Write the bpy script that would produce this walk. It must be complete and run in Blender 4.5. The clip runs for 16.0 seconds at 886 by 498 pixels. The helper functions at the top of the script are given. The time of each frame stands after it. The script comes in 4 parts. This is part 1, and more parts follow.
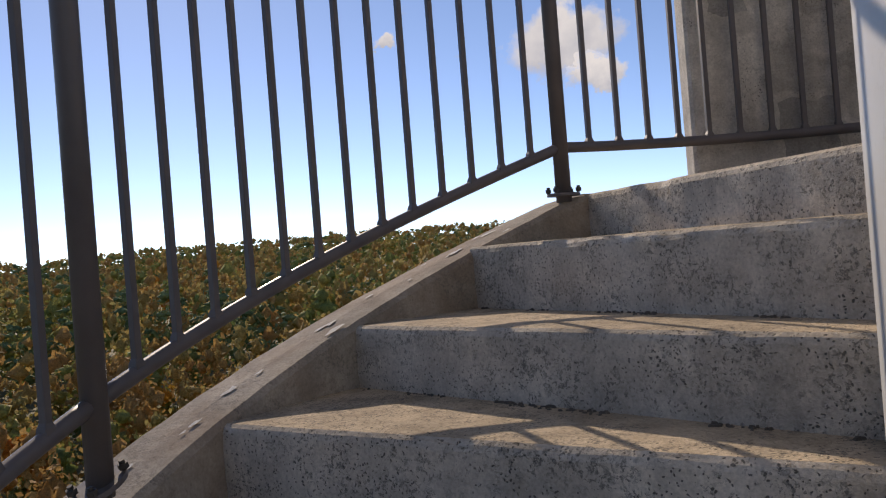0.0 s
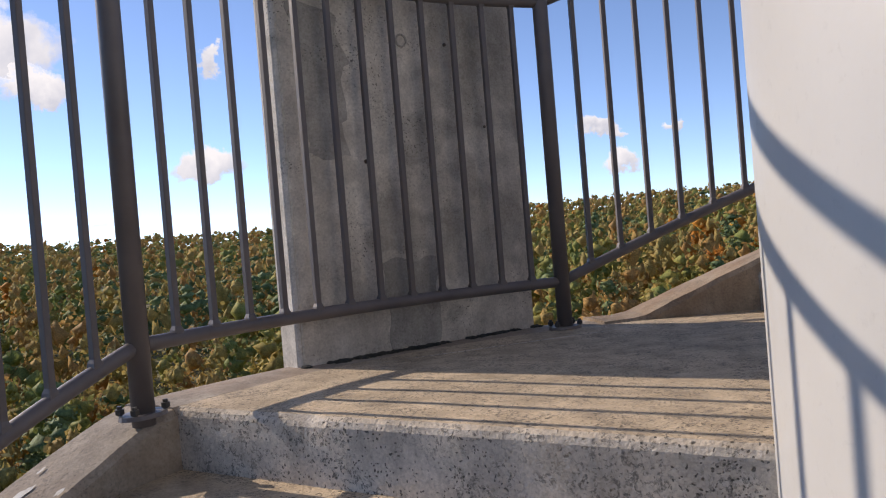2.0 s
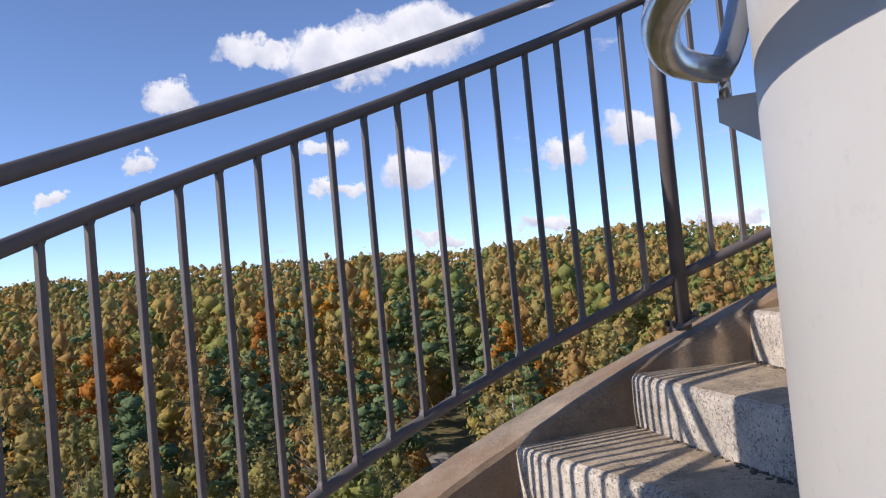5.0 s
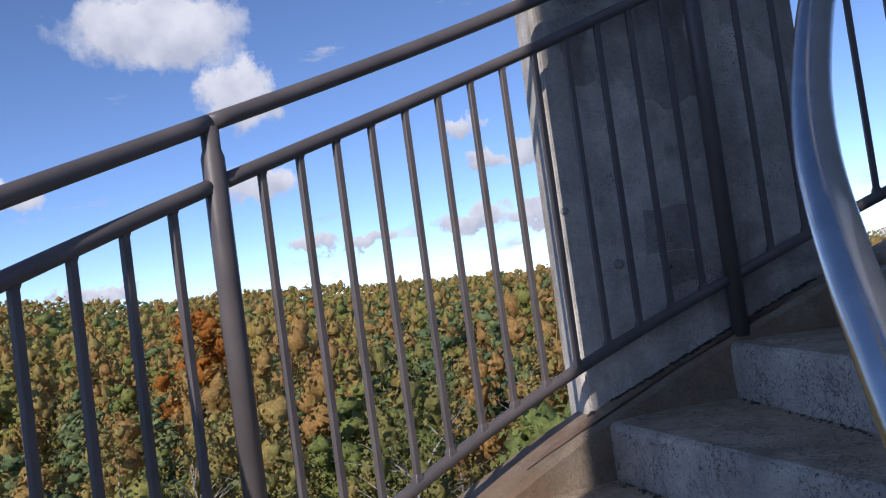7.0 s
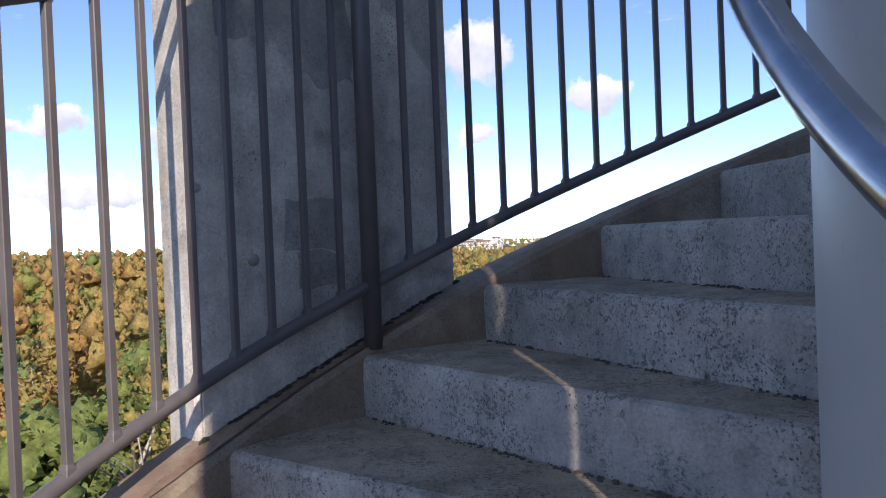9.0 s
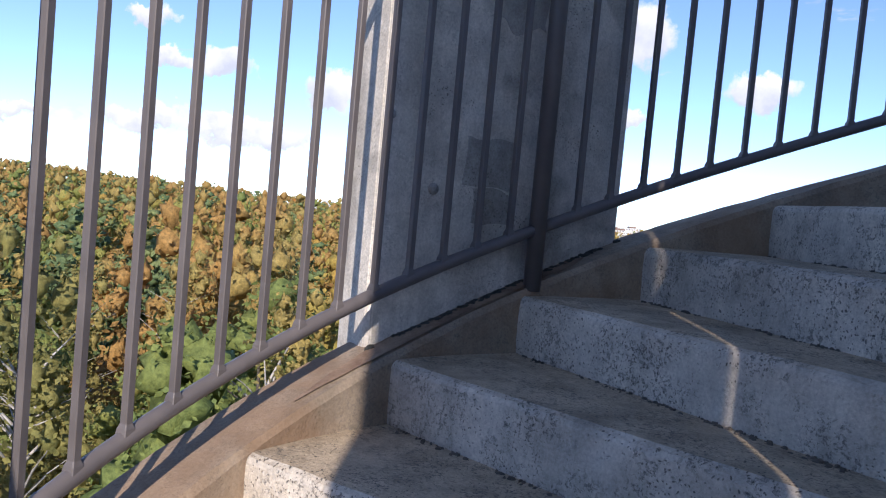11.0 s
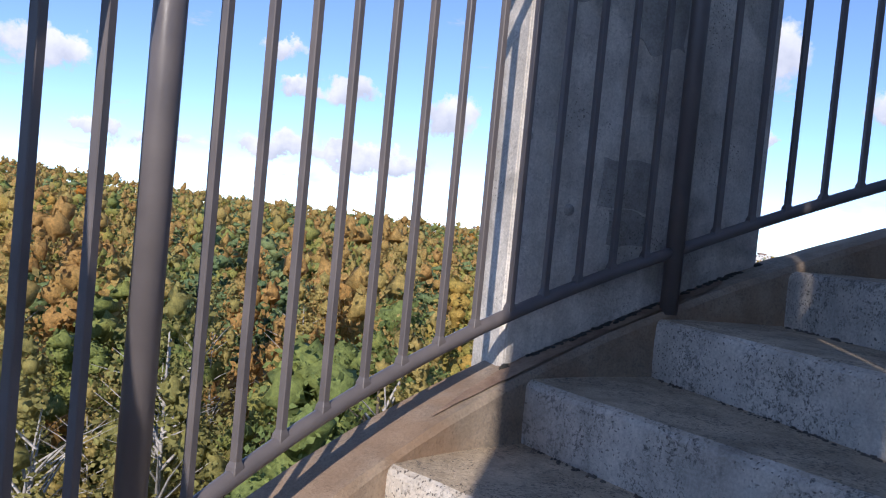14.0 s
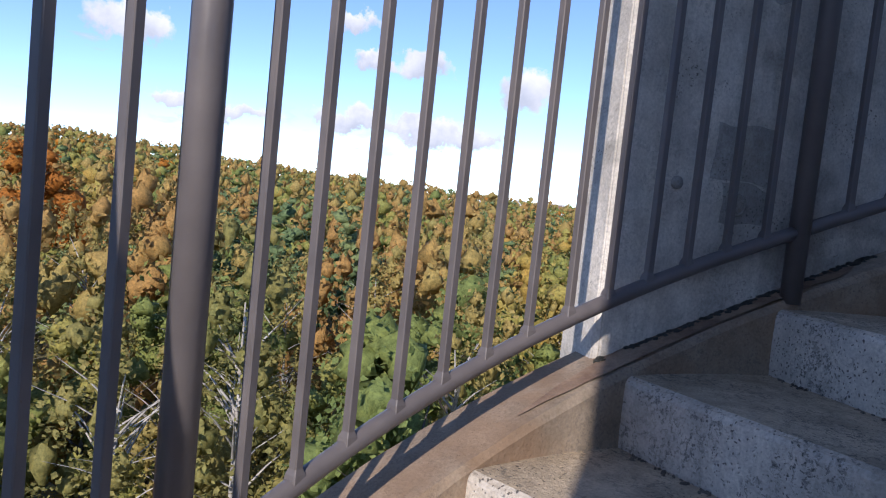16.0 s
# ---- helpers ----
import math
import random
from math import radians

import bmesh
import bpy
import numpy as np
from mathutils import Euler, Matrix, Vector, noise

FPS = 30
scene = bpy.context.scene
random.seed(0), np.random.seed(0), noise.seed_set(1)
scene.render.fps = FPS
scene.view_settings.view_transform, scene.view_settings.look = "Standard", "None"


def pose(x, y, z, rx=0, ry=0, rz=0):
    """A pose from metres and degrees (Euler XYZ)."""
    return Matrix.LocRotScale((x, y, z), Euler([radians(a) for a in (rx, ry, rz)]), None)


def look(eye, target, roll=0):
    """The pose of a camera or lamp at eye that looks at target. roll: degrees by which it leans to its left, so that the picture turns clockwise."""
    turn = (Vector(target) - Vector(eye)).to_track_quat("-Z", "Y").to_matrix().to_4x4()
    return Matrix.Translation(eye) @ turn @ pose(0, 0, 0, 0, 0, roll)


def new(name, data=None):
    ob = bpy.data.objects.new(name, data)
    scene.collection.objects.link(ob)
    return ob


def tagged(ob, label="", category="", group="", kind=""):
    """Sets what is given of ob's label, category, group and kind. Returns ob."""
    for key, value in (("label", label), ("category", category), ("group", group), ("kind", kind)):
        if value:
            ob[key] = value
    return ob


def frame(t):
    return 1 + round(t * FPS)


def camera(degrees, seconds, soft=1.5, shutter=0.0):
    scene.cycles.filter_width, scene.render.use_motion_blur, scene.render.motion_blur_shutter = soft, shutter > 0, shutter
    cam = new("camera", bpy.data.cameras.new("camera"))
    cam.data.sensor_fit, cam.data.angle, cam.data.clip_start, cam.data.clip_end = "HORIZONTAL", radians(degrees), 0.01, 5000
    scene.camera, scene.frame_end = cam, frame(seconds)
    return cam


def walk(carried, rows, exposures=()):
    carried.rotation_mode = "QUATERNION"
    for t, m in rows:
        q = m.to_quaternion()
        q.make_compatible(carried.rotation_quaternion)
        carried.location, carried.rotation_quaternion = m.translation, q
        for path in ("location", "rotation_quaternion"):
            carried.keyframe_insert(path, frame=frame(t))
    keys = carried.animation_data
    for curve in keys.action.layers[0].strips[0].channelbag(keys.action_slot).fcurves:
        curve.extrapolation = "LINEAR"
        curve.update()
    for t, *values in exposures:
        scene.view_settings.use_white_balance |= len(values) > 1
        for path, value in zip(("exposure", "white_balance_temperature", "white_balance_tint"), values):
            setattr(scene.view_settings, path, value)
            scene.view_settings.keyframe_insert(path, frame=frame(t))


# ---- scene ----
cam = camera(58.70, 16.0, soft=1.15)
# seconds, x, y, z, tilt above level, lean, heading
PATH = [
    (0.00, -1.055, -0.973, -0.164, 0.23, 4.50, 10.16),
    (0.50, -1.232, -0.842, 0.009, 0.23, 5.00, 0.17),
    (0.70, -1.258, -0.773, -0.001, 0.53, 4.79, -4.50),
    (1.00, -1.251, -0.586, 0.014, -0.80, 3.80, -9.76),
    (1.50, -1.293, -0.410, 0.181, -1.23, 5.00, -17.49),
    (2.00, -1.338, -0.211, 0.354, -0.75, 4.70, -28.31),
    (2.30, -1.285, -0.050, 0.357, 0.25, 4.84, -33.51),
    (2.50, -1.267, 0.045, 0.416, 0.69, 5.20, -35.56),
    (3.00, -1.268, 0.284, 0.565, 2.17, 4.46, -41.69),
    (3.50, -1.200, 0.455, 0.742, 2.15, 4.55, -49.70),
    (4.00, -1.080, 0.662, 0.866, 2.79, 4.85, -57.60),
    (4.30, -1.010, 0.856, 0.968, 2.51, 5.73, -65.48),
    (4.50, -1.004, 0.836, 0.951, 2.95, 4.80, -68.07),
    (5.00, -0.846, 0.890, 1.077, 2.18, 5.27, -79.05),
    (5.20, -0.763, 0.954, 1.108, 1.42, 4.56, -81.82),
    (7.30, 0.281, 1.182, 1.741, 3.91, 7.50, -128.40),
    (7.50, 0.290, 1.188, 1.692, 5.31, 7.12, -131.74),
    (8.00, 0.448, 1.108, 1.658, 4.90, 10.40, -145.28),
    (8.50, 0.637, 1.039, 1.695, 2.29, 7.40, -152.46),
    (9.00, 0.725, 1.059, 1.730, -0.86, 2.30, -156.36),
    (9.50, 0.774, 1.103, 1.718, -2.06, -1.80, -154.42),
    (10.00, 0.779, 1.147, 1.665, -2.46, -3.90, -151.28),
    (12.50, 0.775, 1.204, 1.632, -3.58, -4.80, -141.71),
    (13.00, 0.765, 1.214, 1.634, -3.47, -5.00, -140.02),
    (13.50, 0.800, 1.233, 1.617, -2.55, -5.50, -139.22),
    (14.00, 0.798, 1.243, 1.625, -2.06, -5.50, -138.08),
    (14.50, 0.803, 1.249, 1.624, -2.41, -5.60, -137.70),
    (15.00, 0.823, 1.238, 1.597, -3.04, -5.80, -137.09),
    (15.50, 0.844, 1.188, 1.628, -4.16, -6.20, -132.20),
    (16.00, 0.989, 1.092, 1.615, -4.42, -6.00, -132.85),
]
# seconds, stops, kelvin
LIGHT = [(0.0, 0.22, 7200), (0.5, 0.22, 7200), (1.0, 0.4, 7200), (1.5, 0.52, 6950), (2.5, 0.72, 6800), (3.5, 0.95, 6500), (5.0, 0.6, 6300), (5.2, 0.6, 6300), (7.4, 0.25, 5950), (8.0, 0.37, 6050), (8.5, 0.5, 6200), (9.3, 0.98, 6500), (10.2, 0.95, 6350), (12.5, 0.76, 6000), (16.0, 0.7, 6000)]
EXPO = [(t, e, k, 17) for t, e, k in LIGHT]
walk(cam, [(t, pose(x, y, z, 90 + p, r, h)) for t, x, y, z, p, r, h in PATH], EXPO)

# ---- sky, clouds and sun ----
SUN_AZ, SUN_EL = 120.5, 29.0      # degrees, the sun stands in the direction (cos, sin) of its azimuth
sun_dir = Vector((math.cos(radians(SUN_AZ)) * math.cos(radians(SUN_EL)), math.sin(radians(SUN_AZ)) * math.cos(radians(SUN_EL)), math.sin(radians(SUN_EL))))
# azimuth, height above the horizon, half width, half height, all in degrees
HIGH_CLOUDS = [(90.2, 14.1, 4.5, 2.8), (87.9, 11.5, 2.1, 1.0), (103.3, 15.1, 1.0, .5), (77, 13.7, .9, 1.0), (16.8, 16.4, 4.9, 2.2), (12, 17.3, 6, 2.2), (23, 17, 3, 1.3),
               (28.8, 14.2, 1.7, 1.3), (18.4, 10.2, 2.2, .8), (-15, 19.5, 6.5, 3), (-20, 15, 3, 2.8), (-35.5, 11, 1.8, .9), (-69, 13, 2.9, 2.5), (-77.6, 9.6, 2.6, 1.4)]
LOW_CLOUDS = [(77.9, 6.5, 2.5, 1.3), (50, 6.8, 2.1, .6), (48.7, 4.4, 1.2, .8), (12.2, 8.3, 2.9, 1.5), (31.2, 9.7, 1.3, .7), (37, 7.5, 1.1, .6), (44.4, 6.9, .7, .5), (-4, 9.5, 2.5, 1.4), (1.3, 8.4, 1.9, 1.4),
              (17.9, 7.2, 1.9, .6), (-21, 8.7, 3, 1.4), (-69, 7.2, 1.6, .7), (-40.6, 8.4, 2.6, 1.1), (-37, 8.1, 1.8, .7), (-48.2, 7.5, 2, 1.8), (-28.2, 3.9, 2.2, .7), (-23.8, 3.9, 2.4, .8), (-35.6, 4.2, 3.2, 1),
              (-41, 4, 3.6, 1), (-44.8, 4, 2.7, 1.1), (10.9, 2.6, 2.5, .6), (3, 3.2, 2.1, .8), (-9.3, 2.6, 3.7, .6)]


def world_sky():
    w = bpy.data.worlds.new("sky")
    scene.world = w
    w.use_nodes = True
    nt = w.node_tree
    N, Lk = nt.nodes, nt.links
    N.clear()
    sky = N.new("ShaderNodeTexSky")
    sky.sky_type, sky.sun_disc = 'NISHITA', False
    sky.sun_elevation, sky.sun_rotation = radians(SUN_EL), radians(90 - SUN_AZ)
    sky.air_density, sky.dust_density, sky.ozone_density, sky.altitude = 0.5, 0.05, 2.5, 300
    co = N.new("ShaderNodeTexCoord")
    nrm = N.new("ShaderNodeVectorMath")
    nrm.operation = 'NORMALIZE'
    Lk.new(co.outputs["Generated"], nrm.inputs[0])
    # wobble the direction so that the clouds get ragged outlines
    nz = N.new("ShaderNodeTexNoise")
    nz.inputs["Scale"].default_value, nz.inputs["Detail"].default_value, nz.inputs["Roughness"].default_value = 20, 8, 0.64
    Lk.new(nrm.outputs[0], nz.inputs["Vector"])
    off = N.new("ShaderNodeVectorMath")
    off.operation = 'SUBTRACT'
    off.inputs[1].default_value = (0.5, 0.5, 0.5)
    Lk.new(nz.outputs["Color"], off.inputs[0])
    sc = N.new("ShaderNodeVectorMath")
    sc.operation = 'SCALE'
    sc.inputs["Scale"].default_value = 0.085
    Lk.new(off.outputs[0], sc.inputs[0])
    add = N.new("ShaderNodeVectorMath")
    add.operation = 'ADD'
    Lk.new(nrm.outputs[0], add.inputs[0]), Lk.new(sc.outputs[0], add.inputs[1])
    total = lit = None

    def math_node(op, a, b=None):
        m = N.new("ShaderNodeMath")
        m.operation = op
        for i, v in enumerate((a, b)):
            if v is None:
                continue
            if isinstance(v, (int, float)):
                m.inputs[i].default_value = v
            else:
                Lk.new(v, m.inputs[i])
        return m.outputs[0]
    for az, el, hw, hh in HIGH_CLOUDS + LOW_CLOUDS:
        a, e = radians(az), radians(el)
        c = Vector((math.cos(a) * math.cos(e), math.sin(a) * math.cos(e), math.sin(e)))
        right, up = Vector((-math.sin(a), math.cos(a), 0)), Vector((-math.cos(a) * math.sin(e), -math.sin(a) * math.sin(e), math.cos(e)))
        s = []
        d0 = N.new("ShaderNodeVectorMath")
        d0.operation = 'SUBTRACT'
        Lk.new(add.outputs[0], d0.inputs[0])
        d0.inputs[1].default_value = c
        for axis, half in ((right, hw), (up, hh)):
            d = N.new("ShaderNodeVectorMath")
            d.operation = 'DOT_PRODUCT'
            Lk.new(d0.outputs[0], d.inputs[0])
            d.inputs[1].default_value = axis / radians(half)
            s.append(math_node('POWER', math_node('ABSOLUTE', d.outputs["Value"]), 2.0))
        rise = math_node('ADD', d.outputs["Value"], 1.2)
        ln = N.new("ShaderNodeVectorMath")
        ln.operation = 'LENGTH'
        Lk.new(d0.outputs[0], ln.inputs[0])
        near = math_node('LESS_THAN', ln.outputs["Value"], 0.9)
        f = math_node('MULTIPLY', math_node('SUBTRACT', 1.0, math_node('ADD', *s)), near)
        total = f if total is None else math_node('MAXIMUM', total, f)
        rise = math_node('MULTIPLY', rise, math_node('GREATER_THAN', f, 0.0))
        lit = rise if lit is None else math_node('MAXIMUM', lit, rise)
    ramp = N.new("ShaderNodeMapRange")
    ramp.inputs["From Min"].default_value, ramp.inputs["From Max"].default_value = 0.0, 0.5
    Lk.new(total, ramp.inputs["Value"])
    # low banks of small cumulus along the horizon
    sep = N.new("ShaderNodeSeparateXYZ")
    Lk.new(add.outputs[0], sep.inputs[0])
    mp = N.new("ShaderNodeMapping")
    mp.inputs["Scale"].default_value = (9, 9, 34)
    Lk.new(nrm.outputs[0], mp.inputs["Vector"])
    n2 = N.new("ShaderNodeTexNoise")
    n2.inputs["Scale"].default_value, n2.inputs["Detail"].default_value, n2.inputs["Roughness"].default_value = 1.0, 7, 0.6
    Lk.new(mp.outputs[0], n2.inputs["Vector"])
    low = N.new("ShaderNodeMapRange")
    low.inputs["From Min"].default_value, low.inputs["From Max"].default_value = 0.12, 0.05
    low.inputs["To Max"].default_value = 0.05
    Lk.new(sep.outputs["Z"], low.inputs["Value"])
    # fewer clouds towards the sun's side
    side = N.new("ShaderNodeVectorMath")
    side.operation = 'DOT_PRODUCT'
    Lk.new(nrm.outputs[0], side.inputs[0])
    side.inputs[1].default_value = (0.75, -0.66, 0)
    bias = N.new("ShaderNodeMapRange")
    bias.inputs["From Min"].default_value, bias.inputs["From Max"].default_value = 0.1, 0.8
    bias.inputs["To Min"].default_value, bias.inputs["To Max"].default_value = -0.06, 0.0
    Lk.new(side.outputs["Value"], bias.inputs["Value"])
    v = math_node('ADD', math_node('ADD', n2.outputs["Fac"], low.outputs[0]), bias.outputs[0])
    r2 = N.new("ShaderNodeMapRange")
    r2.inputs["From Min"].default_value, r2.inputs["From Max"].default_value = 0.64, 0.76
    Lk.new(v, r2.inputs["Value"])
    cover = math_node('MAXIMUM', ramp.outputs[0], math_node('MULTIPLY', r2.outputs[0], 0.85))
    # cloud colour: white tops, greyer cores
    n3 = N.new("ShaderNodeTexNoise")
    n3.inputs["Scale"].default_value, n3.inputs["Detail"].default_value = 24, 5
    Lk.new(nrm.outputs[0], n3.inputs["Vector"])
    cr = N.new("ShaderNodeValToRGB")
    cr.color_ramp.elements[0].position, cr.color_ramp.elements[0].color = 0.32, (2.8, 3.0, 3.45, 1)
    cr.color_ramp.elements[1].position, cr.color_ramp.elements[1].color = 0.62, (4.4, 4.45, 4.55, 1)
    height = math_node('MULTIPLY', math_node('MAXIMUM', lit, math_node('MULTIPLY', r2.outputs[0], 1.5)), 0.34)
    Lk.new(math_node('ADD', math_node('MULTIPLY', n3.outputs["Fac"], 0.55), math_node('MULTIPLY', height, 0.5)), cr.inputs["Fac"])
    mix = N.new("ShaderNodeMix")
    mix.data_type = 'RGBA'
    Lk.new(cover, mix.inputs["Factor"])
    Lk.new(sky.outputs[0], mix.inputs["A"]), Lk.new(cr.outputs[0], mix.inputs["B"])
    bg = N.new("ShaderNodeBackground")
    bg.inputs["Strength"].default_value = 0.142
    Lk.new(mix.outputs["Result"], bg.inputs["Color"])
    out = N.new("ShaderNodeOutputWorld")
    Lk.new(bg.outputs[0], out.inputs[0])


world_sky()
sun = new("sun", bpy.data.lights.new("sun", 'SUN'))
sun.data.energy, sun.data.angle, sun.data.color = 3.0, radians(0.53), (1.0, 0.90, 0.75)
sun.matrix_world = look(sun_dir * 60, (0, 0, 0))


# ---- materials ----
def material(name):
    m = bpy.data.materials.new(name)
    m.use_nodes = True
    nt = m.node_tree
    return m, nt, nt.nodes["Principled BSDF"]


def node(nt, kind, **values):
    n = nt.nodes.new(kind)
    for k, v in values.items():
        n.inputs[k.replace("_", " ")].default_value = v
    return n


def ramp_node(nt, fac, stops):
    r = nt.nodes.new("ShaderNodeValToRGB")
    els = r.color_ramp.elements
    while len(els) < len(stops):
        els.new(0.5)
    for e, (p, c) in zip(els, stops):
        e.position, e.color = p, (c[0], c[1], c[2], 1) if len(c) == 3 else c
    nt.links.new(fac, r.inputs["Fac"])
    return r.outputs["Color"]


def blend(nt, mode, fac, a, b):
    m = nt.nodes.new("ShaderNodeMix")
    m.data_type, m.blend_type = 'RGBA', mode
    for key, v in (("Factor", fac), ("A", a), ("B", b)):
        if isinstance(v, (int, float)):
            m.inputs[key].default_value = v
        elif isinstance(v, tuple):
            m.inputs[key].default_value = (*v, 1)
        else:
            nt.links.new(v, m.inputs[key])
    return m.outputs["Result"]


def world_position(nt):
    return nt.nodes.new("ShaderNodeNewGeometry").outputs["Position"]


def noise_fac(nt, vec, scale, detail=5, rough=0.55):
    n = node(nt, "ShaderNodeTexNoise", Scale=scale, Detail=detail, Roughness=rough)
    nt.links.new(vec, n.inputs["Vector"])
    return n.outputs["Fac"]


def concrete(name, tint=(0.37, 0.35, 0.32), dark=(0.17, 0.165, 0.16), pits=0.5, stain=0.5, bump=0.5, rust=0.0, pit_flecks=0.5, damp=0.0, holes=0.43, tread=None):
    m, nt, b = material(name)
    p = world_position(nt)
    big, mid, fine = noise_fac(nt, p, 2.3, 6, 0.6), noise_fac(nt, p, 11, 6, 0.6), noise_fac(nt, p, 130, 4, 0.6)
    col = ramp_node(nt, big, [(0.36, dark), (0.5, tuple((a + c) / 2 for a, c in zip(dark, tint))), (0.64, tint)])
    col = blend(nt, 'MIX', stain, tint, col)
    col = blend(nt, 'MULTIPLY', 0.7, col, ramp_node(nt, mid, [(0.3, (0.62, 0.61, 0.6)), (0.62, (1.08, 1.07, 1.05))]))
    col = blend(nt, 'MULTIPLY', 0.55, col, ramp_node(nt, fine, [(0.28, (0.6, 0.6, 0.6)), (0.65, (1.12, 1.12, 1.12))]))
    # runs of dirt down the upright faces
    mp = node(nt, "ShaderNodeMapping", Scale=(7, 7, 0.9))
    nt.links.new(p, mp.inputs["Vector"])
    runs = noise_fac(nt, mp.outputs[0], 1.0, 5, 0.6)
    col = blend(nt, 'MULTIPLY', 0.5, col, ramp_node(nt, runs, [(0.38, (0.66, 0.65, 0.64)), (0.55, (1, 1, 1))]))
    if damp:
        dz = ramp_node(nt, noise_fac(nt, p, 2.1, 3, 0.55), [(0.52, (1, 1, 1)), (0.545, (damp, damp, damp)), (0.7, (damp * .9,) * 3)])
        col = blend(nt, 'MULTIPLY', 1.0, col, dz)
    if tread:
        geo = nt.nodes.new("ShaderNodeNewGeometry")
        up = node(nt, "ShaderNodeSeparateXYZ")
        nt.links.new(geo.outputs["Normal"], up.inputs[0])
        col = blend(nt, 'MULTIPLY', ramp_node(nt, up.outputs["Z"], [(0.75, (0, 0, 0)), (0.97, (1, 1, 1))]), col, tread)
    # air holes, their dark insides put into the colour besides the bump
    vo = node(nt, "ShaderNodeTexVoronoi", Scale=92.0)
    skew = node(nt, "ShaderNodeTexNoise", Scale=30.0, Detail=2.0)
    nt.links.new(p, skew.inputs["Vector"])
    bend = node(nt, "ShaderNodeVectorMath")
    bend.operation = 'MULTIPLY_ADD'
    nt.links.new(skew.outputs["Color"], bend.inputs[0])
    bend.inputs[1].default_value = (.03, .03, .03)
    nt.links.new(p, bend.inputs[2])
    nt.links.new(bend.outputs[0], vo.inputs["Vector"])
    sel = ramp_node(nt, noise_fac(nt, p, 5, 3), [(holes, (0, 0, 0)), (holes + 0.12, (1, 1, 1))])
    hole = ramp_node(nt, vo.outputs["Distance"], [(0.18, (1, 1, 1)), (0.26, (0, 0, 0))])
    hole = blend(nt, 'MULTIPLY', 1.0, hole, sel)
    dark_hole = blend(nt, 'MULTIPLY', 1.0, hole, (pits, pits, pits))
    col = blend(nt, 'MIX', dark_hole, col, (0.085, 0.08, 0.075))
    # small pits: the darkness of their hollows is painted as flecks, without relief
    warp = node(nt, "ShaderNodeTexNoise", Scale=45.0, Detail=3.0)
    nt.links.new(p, warp.inputs["Vector"])
    shift = node(nt, "ShaderNodeVectorMath")
    shift.operation = 'MULTIPLY_ADD'
    nt.links.new(warp.outputs["Color"], shift.inputs[0])
    shift.inputs[1].default_value = (.05, .05, .05)
    nt.links.new(p, shift.inputs[2])
    blot = ramp_node(nt, noise_fac(nt, shift.outputs[0], 70, 3, 0.6), [(0.52, (0, 0, 0)), (0.57, (1, 1, 1))])
    sel2 = ramp_node(nt, noise_fac(nt, p, 8, 4, 0.7), [(0.44, (0, 0, 0)), (0.56, (1, 1, 1))])
    rough2 = ramp_node(nt, noise_fac(nt, p, 240, 3), [(0.35, (.25,) * 3), (0.6, (1, 1, 1))])
    blot = blend(nt, 'MULTIPLY', 1.0, blend(nt, 'MULTIPLY', 1.0, blot, sel2), rough2)
    blot = blend(nt, 'MULTIPLY', 1.0, blot, (pit_flecks, pit_flecks, pit_flecks))
    col = blend(nt, 'MIX', blot, col, (0.11, 0.105, 0.095))
    if rust:
        rz = ramp_node(nt, noise_fac(nt, p, 3.1, 5), [(0.42, (0, 0, 0)), (0.6, (rust, rust, rust))])
        col = blend(nt, 'MIX', rz, col, (0.25, 0.15, 0.085))
    nt.links.new(col, b.inputs["Base Color"])
    b.inputs["Roughness"].default_value = 0.9
    b.inputs["Specular IOR Level"].default_value = 0.25
    h = blend(nt, 'ADD', 0.35, noise_fac(nt, p, 60, 8, 0.65), fine)
    h = blend(nt, 'SUBTRACT', pits, h, hole)
    bp = node(nt, "ShaderNodeBump", Strength=bump, Distance=0.006)
    nt.links.new(h, bp.inputs["Height"]), nt.links.new(bp.outputs[0], b.inputs["Normal"])
    return m


def painted_steel(name, colour, rough=0.45, rust=0.4):
    m, nt, b = material(name)
    p = world_position(nt)
    n1, n2 = noise_fac(nt, p, 9, 5), noise_fac(nt, p, 90, 5, 0.65)
    col = blend(nt, 'MULTIPLY', 0.6, colour, ramp_node(nt, n1, [(0.3, (0.7, 0.7, 0.72)), (0.7, (1.2, 1.18, 1.15))]))
    chip = ramp_node(nt, n2, [(0.66, (0, 0, 0)), (0.74, (rust, rust, rust))])
    col = blend(nt, 'MIX', chip, col, (0.15, 0.085, 0.055))
    nt.links.new(col, b.inputs["Base Color"])
    nt.links.new(ramp_node(nt, n1, [(0.3, (rough - .1,) * 3), (0.7, (rough + .15,) * 3)]), b.inputs["Roughness"])
    bp = node(nt, "ShaderNodeBump", Strength=0.18, Distance=0.002)
    nt.links.new(n2, bp.inputs["Height"]), nt.links.new(bp.outputs[0], b.inputs["Normal"])
    return m


